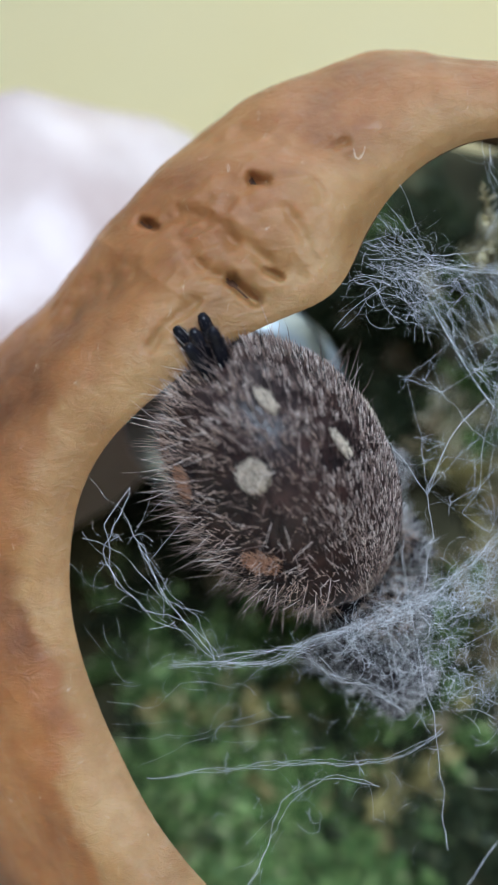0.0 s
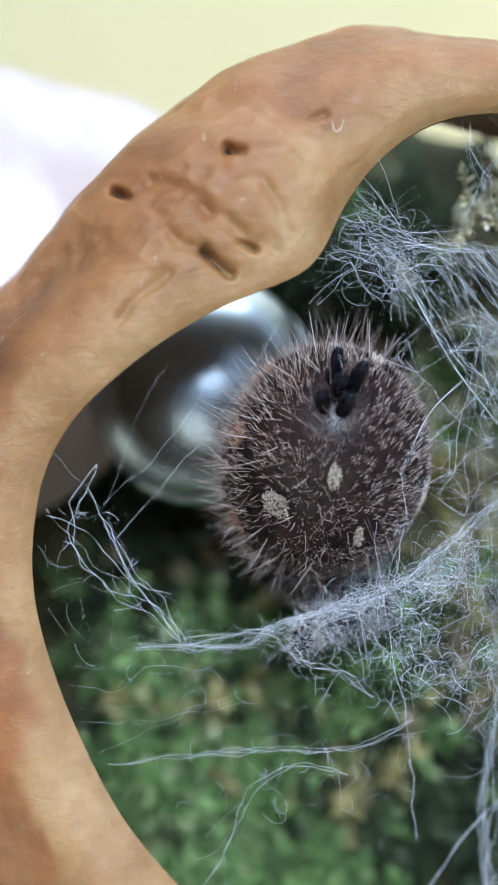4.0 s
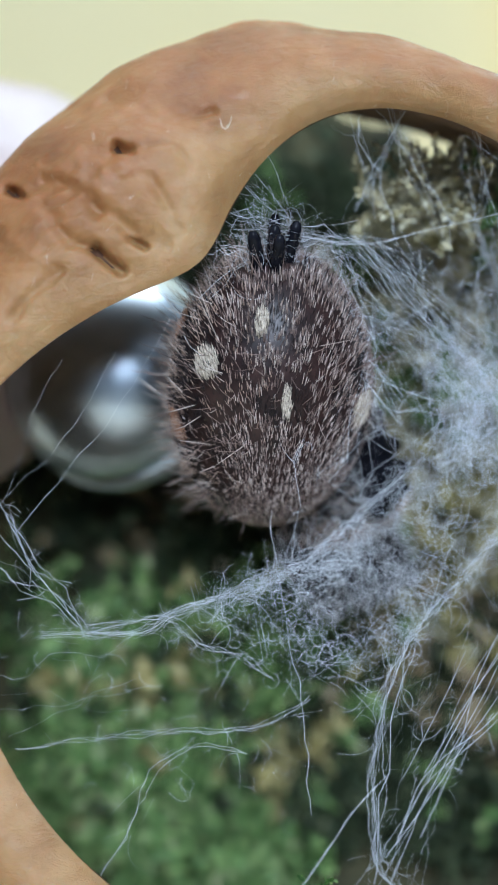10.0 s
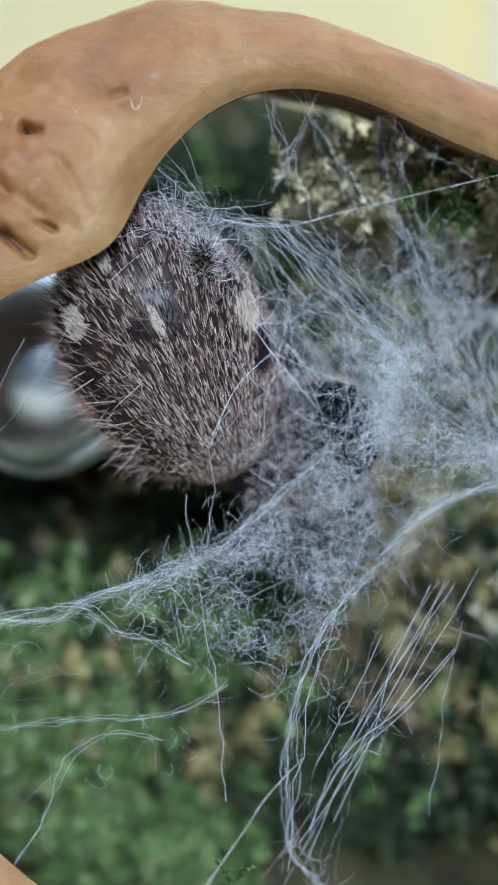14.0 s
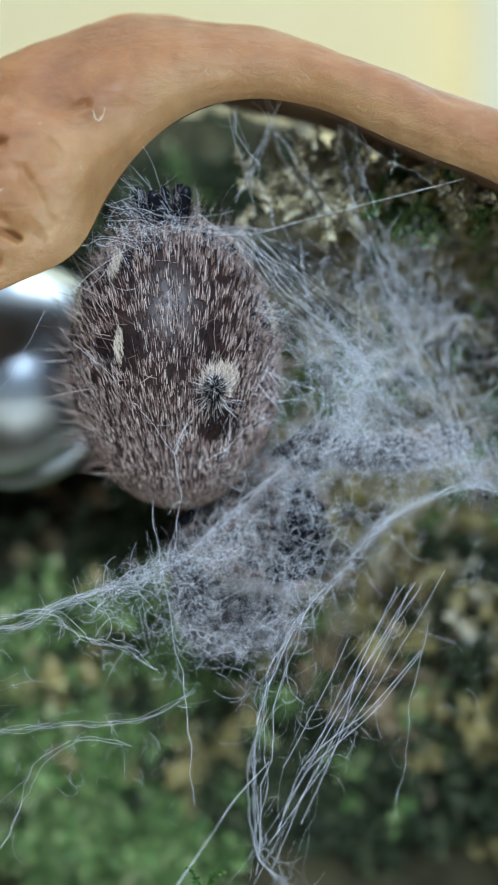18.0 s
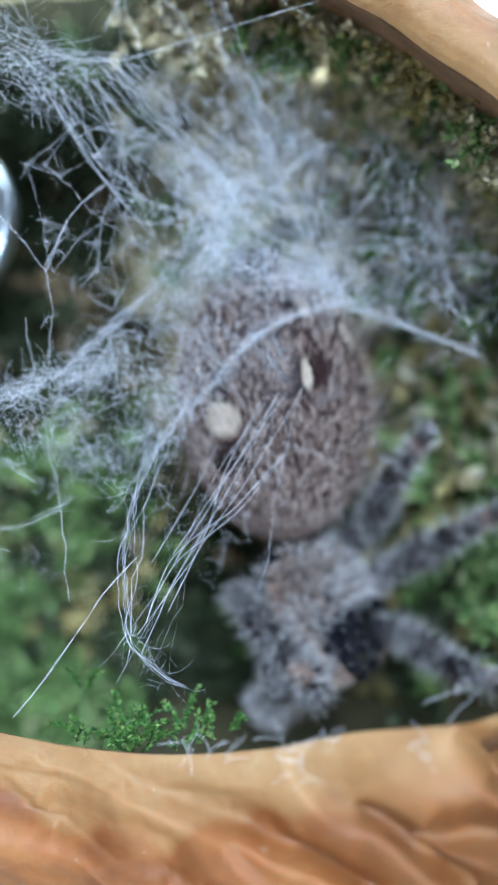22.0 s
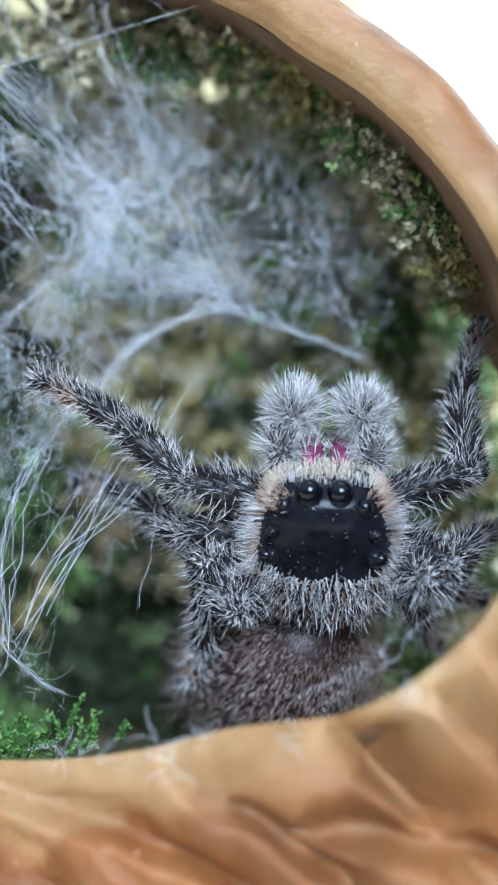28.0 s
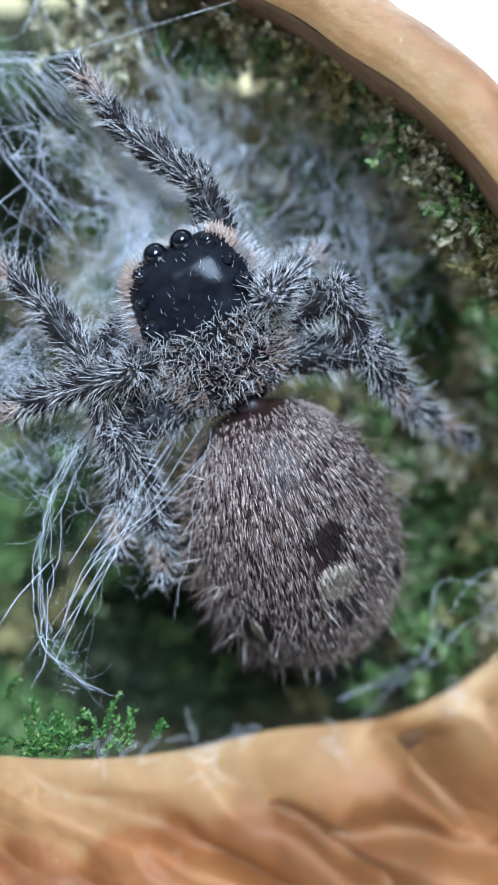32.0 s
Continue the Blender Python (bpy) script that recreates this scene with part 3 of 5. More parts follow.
bank_moss("green feathery moss on the lower bank", -9, 7, -17, -6, 760, 2.4, 0.75, [MOSS_GREEN, MOSS_DARK_SHADE, MOSS_GREEN, MOSS_DARK_SHADE, MOSS_OLIVE], 1, only=lambda x, z: x < 2.5 + 1.5 * noise.noise(Vector((x, 3, z)) * 0.4) or z > -7)
# Dark leaves here carry the lip's shade in their colour.
bank_moss("sparse brown and dark green moss, darkened in colour for the lip's shade", 2, 10, -16, -6, 280, 2.2, 0.7, [MOSS_DARK_SHADE, MOSS_GREEN, MOSS_BROWN], 14)
# Next two patches: shade by the bead and under the arch, as dark colour.
bank_moss("dark and brown moss, the bead's shade put into its colour", -9, 3, -6, 9, 300, 2.6, 0.62, [MOSS_DARK_SHADE, MOSS_DARK_SHADE, MOSS_BROWN], 2)
bank_moss("moss under the arch, darkened in colour for its shade", -6, 10, 8, 15, 300, 2.4, 0.6, [MOSS_DARK_SHADE, MOSS_DARK_SHADE, MOSS_GREEN], 10)
bank_moss("olive and brown moss behind the web", 5, 11.5, -8, 0, 340, 2.4, 0.7, [MOSS_OLIVE, MOSS_DRY, MOSS_BROWN], 3)
bank_moss("cream and brown dry moss on the upper bank", 4, 18, 0, 9, 1250, 1.9, 0.5, [MOSS_DRY, MOSS_DRY, MOSS_OLIVE, MOSS_GREEN], 4, only=lambda x, z: noise.noise(Vector((x, 0, z)) * 0.5) > -0.1)
bank_moss("yellow-green moss on the upper bank", 5, 16, -1, 9, 480, 1.9, 0.38, [MOSS_GREEN, MOSS_DRY], 5, only=lambda x, z: noise.noise(Vector((x, 0, z)) * 0.5) < 0.05)
# Olive and dry leaves among the green lift brightness the lamp doesn't give.
bank_moss("green moss on the side of the bank", 7, 19.5, -17, 2, 600, 2.2, 0.65, [MOSS_GREEN, MOSS_OLIVE, MOSS_DRY], 6, only=lambda x, z: x > 13.5 or z > -4)
# Hollow dimmed by dark leaf colour instead of by less light.
bank_moss("olive moss in the hollow beside the web, darkened in colour for shade", 9, 14, -15, -4, 240, 2.2, 0.65, [MOSS_DARK_SHADE, MOSS_OLIVE, MOSS_OLIVE], 15)
# Extra pale tufts: leaf colour makes up for light the rim blocks.
bank_moss("pale straw and olive moss tufts added to brighten the side of the bank", 7, 16, -8, 7, 620, 1.8, 0.6, [MOSS_DRY, MOSS_DRY, MOSS_OLIVE], 12, 0.5, only=lambda x, z: noise.noise(Vector((x, 5, z)) * 0.45) > 0.0)
moss_clump("moss", "bright green moss sprigs at the lower lip", (2.0, -1.4, -13.4), (3.2, 1.0, 0.4), 900, 0.8, 0.17, [MOSS_FRESH], (0.2, -0.3, 1), 7)
moss_clump("moss", "bright green moss mound rising beside the lower lip", (-0.8, 0.4, -12.8), (2.0, 1.0, 0.9), 420, 0.8, 0.18, [MOSS_FRESH], (0.1, -0.5, 1), 13)
def rim_moss(label, a0, a1, count, mats, seed):
    """Moss that grows on the shell's inner face just behind the rim."""
    rng = random.Random(seed)
    geo = Geo()
    for i in range(count):
        ang = rng.uniform(a0, a1)
        r_in, r_out, y0 = rim_smooth(ang)
        back = rng.uniform(3.4, 7.4)
        r = r_in + (r_out - r_in) * float(np.interp(back, [1.6, 3.8, 7.0], [0.22, 0.48, 0.68]))
        a = math.radians(ang)
        at = Vector((CENTRE[0] + r * math.cos(a), y0 + back, CENTRE[1] + r * math.sin(a)))
        d = (Vector((-math.cos(a), -0.5, -math.sin(a))) + unit(rng) * 0.7).normalized()
        sprig(geo, rng, at, d, rng.uniform(0.6, 1.3), 0.3, min(len(mats) - 1, int(max(0.0, 0.5 + 1.1 * noise.noise(at * 0.55 + Vector((seed, 0, 0)))) * len(mats))))
    tagged(part("moss", geo, mats), label, "moss", kind="stuff")


rim_moss("straw-coloured dry moss behind the rim", 12, 66, 420, [MOSS_OLIVE, MOSS_DRY, MOSS_GREEN, MOSS_DRY], 21)
rim_moss("green moss behind the rim", 2, 32, 320, [MOSS_OLIVE, MOSS_DRY, MOSS_GREEN], 22)
rim_moss("dark green moss below the lip", 262, 284, 60, [MOSS_GREEN, MOSS_BROWN], 23)
moss_clump("moss", "dark green moss at the foot of the lip", (7.0, 0.5, -13.2), (2.4, 1.4, 0.5), 50, 1.6, 0.55, [MOSS_GREEN, MOSS_BROWN], (0.1, -0.4, 1), 24)
moss_clump("moss", "bleached cream moss tuft near the top", (6.2, 3.2, 7.4), (1.6, 0.5, 0.7), 190, 1.1, 0.3, [MOSS_DRY], (0, -0.8, 0.1), 8)
moss_clump("moss", "fresh green moss sprigs beside the cream tuft", (8.4, 3.0, 7.0), (0.9, 0.4, 0.6), 40, 1.2, 0.5, [MOSS_GREEN], (0, -0.8, 0.1), 9)

# ---------------------------------------------------------------- web
STRANDS = {
    'edge_low': [(-5.3, -1.0, -4.7), (-4.0, -1.2, -4.6), (-2.8, -1.3, -4.6), (-2.0, -1.3, -4.2), (-0.7, -1.0, -3.8), (0.3, -0.6, -3.5), (1.2, -0.3, -3.1), (2.1, -0.2, -2.5), (3.3, -0.1, -1.5), (4.1, 0.0, -0.8), (5.0, 0.0, 0.1), (5.3, 0.1, 1.3), (4.7, 0.2, 2.7), (4.0, 0.1, 3.3)],
    'edge_two': [(13.3, -0.3, -3.0), (11.4, 0.0, -2.1), (9.4, 0.0, -1.3), (7.5, 0.0, -1.9), (6.5, 0.0, -2.6), (5.8, -0.2, -3.4), (4.2, -1.0, -4.9), (3.4, -2.0, -6.5), (3.1, -2.6, -8.1), (3.2, -3.0, -9.8), (3.8, -3.3, -10.7), (4.5, -3.4, -11.3)],
    'left': [(-6.2, -1.0, -1.6), (-5.6, -1.0, -2.7), (-4.7, -1.1, -3.6), (-4.1, -1.2, -4.6)],
    'l2': [(-6.4, -1.0, -0.1), (-6.8, -1.0, -1.3), (-7.0, -1.0, -2.1), (-6.2, -1.0, -3.2), (-4.8, -1.2, -3.6), (-4.2, -1.3, -4.5)],
    'star_e': [(1.5, -0.5, 5.7), (3.3, -0.3, 5.5), (4.8, -0.5, 5.8), (7.3, -1.5, 6.2), (8.9, -2.0, 6.5)],
    'a': [(0.1, -1.0, 6.9), (1.5, -0.4, 5.8), (3.3, -0.3, 5.5)],
    'b': [(-0.9, -1.8, 4.3), (0.6, -0.6, 5.4), (2.1, -0.4, 5.6), (3.3, -0.3, 5.5)],
    'c': [(3.3, -0.3, 5.5), (4.6, 0.0, 4.1), (5.5, 0.2, 2.9), (6.8, 0.4, 1.6)],
    'd': [(1.8, -0.3, 4.3), (2.7, 0.0, 3.0), (3.5, 0.1, 2.3), (4.3, 0.2, 1.5)],
    'e': [(2.7, 0.0, 3.0), (3.5, 0.1, 3.1), (4.0, 0.1, 3.3), (4.9, 0.2, 2.9), (5.5, 0.2, 1.6)],
    'f': [(2.4, -0.3, 5.4), (3.2, 0.0, 4.5), (4.0, 0.1, 3.6)],
    'g': [(6.4, 0.5, 6.2), (7.1, 0.8, 4.6), (7.7, 1.0, 3.2), (8.1, 0.6, 1.7), (8.7, 0.3, 0.5), (9.2, 0.0, -1.0)],
    'h': [(4.1, 0.1, 3.7), (5.4, 0.1, 2.8), (6.5, 0.1, 1.9), (7.2, 0.1, 0.9), (8.5, 0.0, 0.1), (9.2, 0.0, -1.0)],
    'i': [(5.3, -0.1, -0.4), (5.8, 0.0, 0.7), (5.5, 0.1, 2.0)],
    'j': [(9.4, 1.5, 3.5), (8.3, 1.0, 2.7), (7.7, 0.8, 2.0), (6.0, 0.3, 2.4)],
    'k': [(13.0, 0.5, 5.6), (13.5, 0.0, 4.2), (13.0, 0.0, 2.7), (12.4, -0.2, 1.7), (12.2, -0.3, 0.1)],
    'y1': [(-1.5, -1.5, 3.0), (-0.6, -1.2, 2.1), (0.3, -1.0, 1.0), (1.3, -1.0, -0.3)],
    'y2': [(1.3, -1.0, -0.3), (1.6, -0.9, 0.3), (1.9, -0.8, 0.7)],
    'y3': [(1.3, -1.0, -0.3), (1.3, -1.0, -1.6), (1.2, -0.5, -3.1)],
    'y4': [(0.7, -0.9, -1.5), (0.9, -0.6, -3.1), (1.4, -1.5, -6.7), (1.6, -2.0, -9.1)],
    'tipline': [(3.5, -2.6, -7.9), (2.5, -2.8, -8.9), (1.2, -3.2, -10.6), (0.2, -3.5, -11.7)],
    'dg1': [(7.5, -1.5, -5.4), (6.0, -2.0, -6.9), (4.4, -2.6, -8.1), (3.6, -3.0, -9.6)],
    'dg2': [(7.5, -1.0, -3.9), (5.9, -1.5, -6.1), (4.4, -2.6, -8.1)],
    'dg3': [(5.7, -1.0, -5.3), (4.9, -1.6, -6.5), (3.8, -2.5, -8.1)],
    'dg4': [(7.7, -1.5, -4.8), (7.0, -2.0, -7.5), (6.5, -3.0, -9.3)],
    'h1': [(-6.0, -1.0, -7.6), (-4.0, -1.0, -7.4), (-2.4, -1.0, -7.2), (-0.6, -1.0, -7.2), (0.7, -0.8, -7.0), (1.7, -0.6, -6.5)],
    'h2': [(-3.8, -1.5, -10.8), (-3.0, -1.3, -9.6), (-2.7, -1.2, -8.6), (-2.1, -1.1, -7.9), (-1.2, -1.0, -7.6), (-0.0, -1.0, -7.8)],
    'h3': [(-4.1, -1.2, -4.6), (-2.0, -1.3, -4.2), (-1.2, -0.8, -5.0), (-0.0, -0.5, -5.5), (0.7, -0.4, -6.0)],
    'n': [(2.2, -1.0, -0.8), (3.1, -0.5, 0.3), (4.1, 0.0, 0.7)],
    'n2': [(1.4, -1.0, 2.6), (2.6, -0.5, 1.4), (3.7, 0.0, 0.6), (5.0, 0.0, 0.1)],
    'n3': [(1.4, -0.3, 4.9), (2.3, -0.3, 5.4), (3.2, -0.3, 5.6)],
    'rim_r': [(10.1, -8.0, -11.3), (10.9, -7.5, -10.9), (11.9, -7.0, -10.5), (12.6, -6.5, -10.0), (13.5, -6.0, -9.5), (14.2, -6.0, -9.5)],
    'rr2': [(14.3, -5.0, -8.4), (13.5, -7.0, -10.1)],
    'top1': [(3.2, -0.5, 8.9), (3.5, 1.0, 8.1)],
    'top2': [(3.6, -0.5, 9.0), (4.9, 1.0, 7.8)],
    'top3': [(5.8, -1.0, 8.2), (6.1, 0.0, 7.4), (6.8, 0.3, 4.7)],
    'top4': [(5.8, -1.0, 8.2), (7.2, -2.0, 6.9), (8.6, -3.0, 5.7)],
    'v2': [(5.8, -1.0, 8.2), (6.2, 0.0, 6.7), (7.1, 0.5, 3.6), (7.7, 0.6, 2.1), (8.9, 0.5, -0.1)],
}
STRANDS["arch"] = [(5.8, -0.2, -3.4), (6.5, 0, -2.6), (7.5, 0, -1.9), (9.4, 0, -1.3), (11.4, 0, -2.1), (13.3, -0.3, -3.0)]
STRANDS["net_1"] = [(1.4, -0.6, 4.9), (2.2, -0.4, 3.4), (3.0, -0.2, 2.2), (4.2, 0, 0.7)]
STRANDS["net_2"] = [(2.2, -0.4, 3.4), (3.4, 0, 3.9), (4.2, 0.1, 3.5), (5.4, 0.2, 4.2)]
STRANDS["net_3"] = [(3.0, -0.2, 2.2), (2.0, -0.7, 1.2), (1.3, -1.0, -0.3)]
STRANDS["net_4"] = [(3.0, -0.2, 2.2), (4.4, 0.1, 1.6), (5.3, 0.1, 1.3)]
THICK = {"arch": (24, 0.42), "net_1": (2, 0.06), "net_2": (2, 0.06), "net_3": (2, 0.05), "net_4": (2, 0.06), "edge_low": (36, 0.32), "edge_two": (20, 0.42), "left": (4, 0.4), "l2": (2, 0.5), "star_e": (3, 0.05), "a": (8, 0.5), "b": (14, 0.6), "c": (12, 0.35), "d": (3, 0.12), "e": (7, 0.16),
         "f": (5, 0.14), "g": (20, 0.35), "h": (18, 0.35), "i": (16, 0.35), "j": (12, 0.35), "k": (7, 0.3), "tipline": (2, 0.03), "dg1": (2, 0.2), "dg2": (2, 0.2), "dg3": (1, 0.12), "h1": (7, 0.2), "h2": (3, 0.1), "h3": (5, 0.25)}
TIGHT = ("star_e", "tipline", "dg1", "dg2", "dg3", "net_1", "net_2", "net_3", "net_4")


def make_web():
    rng = random.Random(21)
    web = tagged(new("spider_web"), "white tangled silk retreat spun across the shell's opening", "spider web")

    def fibre(geo, pts, n, r, crinkle):
        """One thread through the points, crinkled on its way and fixed at its ends."""
        seed = unit(rng) * 40
        c = spline(pts, n)
        for i in range(1, n - 1):
            k = math.sin(math.pi * i / (n - 1)) ** 0.5 * crinkle
            c[i] = c[i] + k * noise.noise_vector(c[i] * 1.1 + seed) + 0.4 * k * noise.noise_vector(c[i] * 3.6 + seed)
        geo.tube(c, r)

    def curl(geo, p, d, length, bend, r):
        """A loose fibre that curls to one side."""
        axis = (unit(rng) + Vector((0, 1.2 * rng.choice((-1, 1)), 0))).normalized()
        n = 10
        pts = [p]
        k = rng.uniform(0.15, 0.75) * bend
        for i in range(n):
            k = 0.97 * k + rng.uniform(-0.16, 0.16) * bend
            axis = (axis + unit(rng) * 0.2).normalized()
            d = Matrix.Rotation(k, 3, axis) @ d
            p = p + d * (length / n) * rng.uniform(0.6, 1.4)
            pts.append(p)
        geo.tube(pts, r)

    def knot(geo, p, size, n):
        for i in range(n):
            curl(geo, p + unit(rng) * size * 0.15, unit(rng), size * rng.uniform(0.5, 1.3), 0.3, rng.uniform(0.0015, 0.0035))

    names = {"edge_low": "hammock_edge", "edge_two": "arch_edge"}
    guy, knots = Geo(), Geo()
    for key, pts in STRANDS.items():
        n, spread = THICK.get(key, (1, 0.0))
        geo = Geo() if key in names else guy
        pts = [Vector(p) for p in pts]
        tight = key in TIGHT
        for i in range(n):
            pinch = [0.25 if rng.random() < 0.35 else 1.0 for p in pts]
            c = [p + unit(rng) * spread * rng.random() * k for p, k in zip(pts, pinch)]
            a, b = (0, len(c)) if i < 3 else sorted((rng.randrange(0, len(c) - 1), rng.randrange(1, len(c) + 1)))
            if b - a < 2:
                continue
            fibre(geo, c[a:b], 7 * (b - a), rng.uniform(0.0035, 0.006) if i < 2 else rng.choice((0.0012, 0.0018, 0.0032)), 0.03 if tight else 0.2)
        if not tight:
            for i in range(5 * n if key in names else 2 * n):
                k = rng.randrange(len(pts) - 1)
                p = pts[k].lerp(pts[k + 1], rng.random()) + unit(rng) * (0.08 + spread * 0.8 * rng.random())
                curl(geo, p, ((pts[k + 1] - pts[k]).normalized() * rng.choice((-1, 1)) + unit(rng) * 0.7).normalized(), rng.uniform(0.4, 1.2), 0.5, rng.choice((0.0008, 0.0013, 0.0022)))
            for p in pts[1:-1]:
                if rng.random() < 0.6:
                    knot(knots, p + unit(rng) * 0.1, 0.3, 7)
        if key in names:
            part(names[key], geo, SILK, web, "dense bright silk band", kind="stuff")
    part("guy_line", guy, SILK, web, kind="stuff")

    def patch(ring):
        """A place inside a ring of points."""
        mid = sum(ring, Vector()) / len(ring)
        k = rng.randrange(len(ring))
        u, v = math.sqrt(rng.random()), rng.random()
        return mid + u * ((1 - v) * (ring[k] - mid) + v * (ring[(k + 1) % len(ring)] - mid)) + unit(rng) * 0.3

    def sheet(ring, n, length, bend, label, veil=0.0):
        """Curled fibres filling a patch of the web, over a hazy veil."""
        geo = Geo()
        ring = [Vector(p) for p in ring]
        for i in range(n):
            p = patch(ring)
            if noise.noise(p * 0.9) + 0.5 * noise.noise(p * 2.2) < -0.08 and rng.random() < 0.8:
                continue
            d = unit(rng)
            d.y *= 0.35
            curl(geo, p, d.normalized(), length * rng.uniform(0.4, 1.4), bend, rng.choice((0.001, 0.0015, 0.0022, 0.0042)))
        part("silk_sheet", geo, SILK, web, label, kind="stuff")
        if veil:
            geo, fades = Geo(), []
            closed = spline(ring + [ring[0]], 61)[:-1]
            mid = sum(ring, Vector()) / len(ring)
            rows = []
            for i in range(13):
                u = 0.02 + 0.98 * i / 12
                row = []
                for p in closed:
                    q = mid.lerp(p, u * 1.12)
                    row.append(tuple(q + Vector((0, 0.25 + 0.5 * noise.noise(q * 0.8), 0))))
                    fades.append(veil * (1 - u) ** 0.7)
                rows.append(row)
            ob = part("veil", geo.grid(rows), VEIL, web, "milky see-through silk veil")
            ob.data.attributes.new("density", "FLOAT", "POINT").data.foreach_set("value", fades)

    sheet([(-1.2, -1, -4.0), (1.2, -0.3, -3.2), (5, 0, 0), (7.7, 0.3, 2.3), (7.7, 0.2, -2), (5.7, 0, -3.4), (4, -0.3, -5.9), (1, -0.3, -6)], 3000, 1.0, 0.75, "loose tangle of fine curled silk", 0.2)
    sheet([(5.0, 0, 2.6), (8, 0.8, 3), (10.7, 0, -2.1), (9.2, 0, -1.2), (5.3, 0, -0.4), (6, 0, 1.5)], 2200, 1.1, 0.6, "dense milky silk sheet", 0.22)
    sheet([(9.5, 1.5, 4), (13.3, 0, 2.9), (14.8, 0, -0.9), (13.3, -0.3, -3.2), (11.1, 0, -2.1), (8.9, 0.3, 0.5)], 420, 1.2, 0.5, "thin hazy silk sheet", 0.48)
    sheet([(-0.6, -1.5, 4.6), (0.5, -0.8, 6.8), (3.2, -0.3, 5.6), (1.5, -0.3, 4.2)], 420, 0.9, 0.5, "wispy silk at the spur", 0.08)
    sheet([(4.6, -0.2, 4.8), (8.5, 0.5, 5.6), (9.5, 1, 3.5), (6.5, 0.3, 1.8)], 700, 1.1, 0.5, "thin hazy silk sheet", 0.2)
    sheet([(-6.8, -1, 0), (-5.4, -1, -2.5), (-4, -1.2, -4.8), (-6.5, -0.8, -6.2), (-7.6, -0.8, -3)], 40, 0.8, 0.4, "thin silk along the rim", 0.25)
    sheet([(-6.6, 0.5, -5.0), (-1.4, 0, -4.6), (2.8, 0, -6.2), (1.2, 0, -9.4), (-3.6, 0.5, -9.8)], 170, 0.8, 0.6, "sparse silk tangle over a thin veil", 0.3)
    sheet([(4.2, 0.4, -3.4), (8.5, 0.6, -2.2), (12.8, 0, -3.6), (9.5, 0.4, -7.5), (5.0, 0, -9.5), (3.4, -1, -6.5)], 260, 1.0, 0.5, "thin torn silk below the arch", 0.2)

    def net(n, ring, reach, label):
        """Junctions with bright knots, tied to their neighbours by straight threads."""
        geo = Geo()
        ring = [Vector(p) for p in ring]
        nodes = []
        while len(nodes) < n:
            p = patch(ring)
            if all((p - q).length > 0.45 for q in nodes):
                nodes.append(p)
        for i, p in enumerate(nodes):
            for q in sorted(nodes[:i] + nodes[i + 1:], key=lambda v: (v - p).length)[1:4]:
                if (q - p).length < reach:
                    fibre(geo, [p, p.lerp(q, 0.5) + unit(rng) * 0.06, q], 6, rng.choice((0.0016, 0.0026, 0.0042)), 0.03)
            if rng.random() < 0.55:
                knot(geo, p, rng.uniform(0.2, 0.45), 9)
        part("silk_net", geo, SILK, web, label, kind="stuff")

    net(44, [(0.8, -0.6, 5.4), (4.2, 0, 4.2), (5.2, 0.1, 2.0), (5.0, 0, 0), (2.6, 0, -1.5), (1.0, -0.6, 0)], 2.2, "open net of fine threads with bright knots")
    net(40, [(7.6, 0.6, 5.8), (13.4, 0, 4.2), (14.6, -0.4, 0), (13.0, -0.3, -2.8), (10, 0, -1.6), (8.6, 0.4, 1.6)], 2.4, "open net of fine threads with bright knots")

    def fan(geo, n, a0, a1, b0, b1, sway, crinkle=0.12):
        """Long threads from one stretch to another."""
        for i in range(n):
            a, b = Vector(a0).lerp(Vector(a1), rng.random()) + unit(rng) * 0.25, Vector(b0).lerp(Vector(b1), rng.random()) + unit(rng) * 0.35
            fibre(geo, [a, a.lerp(b, 0.35) + unit(rng) * sway, a.lerp(b, 0.7) + unit(rng) * sway, b], 16, rng.choice((0.0012, 0.0016, 0.0022, 0.0032, 0.0055)), crinkle)

    geo = Geo()
    fan(geo, 13, (-0.7, -2, 4.8), (0.3, -1, 7.0), (2.4, -0.4, 5.5), (3.4, -0.3, 5.4), 0.35, 0.3)
    fan(geo, 9, (-0.8, -2, 4.6), (-0.2, -1.6, 5.8), (1.2, -0.2, 3.6), (2.6, 0, 4.6), 0.4, 0.3)
    fan(geo, 26, (2.6, -0.4, 5.6), (3.8, -0.3, 5.4), (5.4, 0.2, 2.6), (8.6, 0.6, 1.0), 0.2, 0.2)
    fan(geo, 14, (3.0, -0.4, 5.5), (6.0, -0.3, 5.8), (6.5, 0.3, 2.0), (9.4, 0.6, 3.4), 0.3, 0.2)
    fan(geo, 14, (1.4, -0.3, 4.4), (2.6, -0.2, 5.2), (4.0, 0.2, 0.2), (5.2, 0.1, 2.4), 0.25)
    fan(geo, 7, (2.2, -0.8, -0.4), (3.6, 0, 0.6), (3.2, 0, 4.4), (4.4, 0.1, 3.4), 0.15)
    fan(geo, 6, (5.4, 0, -2.6), (7.6, -0.3, -2.6), (2.6, -2.8, -10.4), (4.4, -3.4, -11.0), 0.5, 0.25)
    fan(geo, 6, (7.0, -0.8, -4.2), (9.0, -0.6, -3.0), (2.0, -3.2, -11.5), (4.4, -2.8, -9), 0.15, 0.05)
    fan(geo, 4, (1.2, -0.4, 5.0), (6.0, 0.4, 5.6), (1.8, -0.8, 0.6), (5.4, 0, -0.2), 0.1, 0.05)
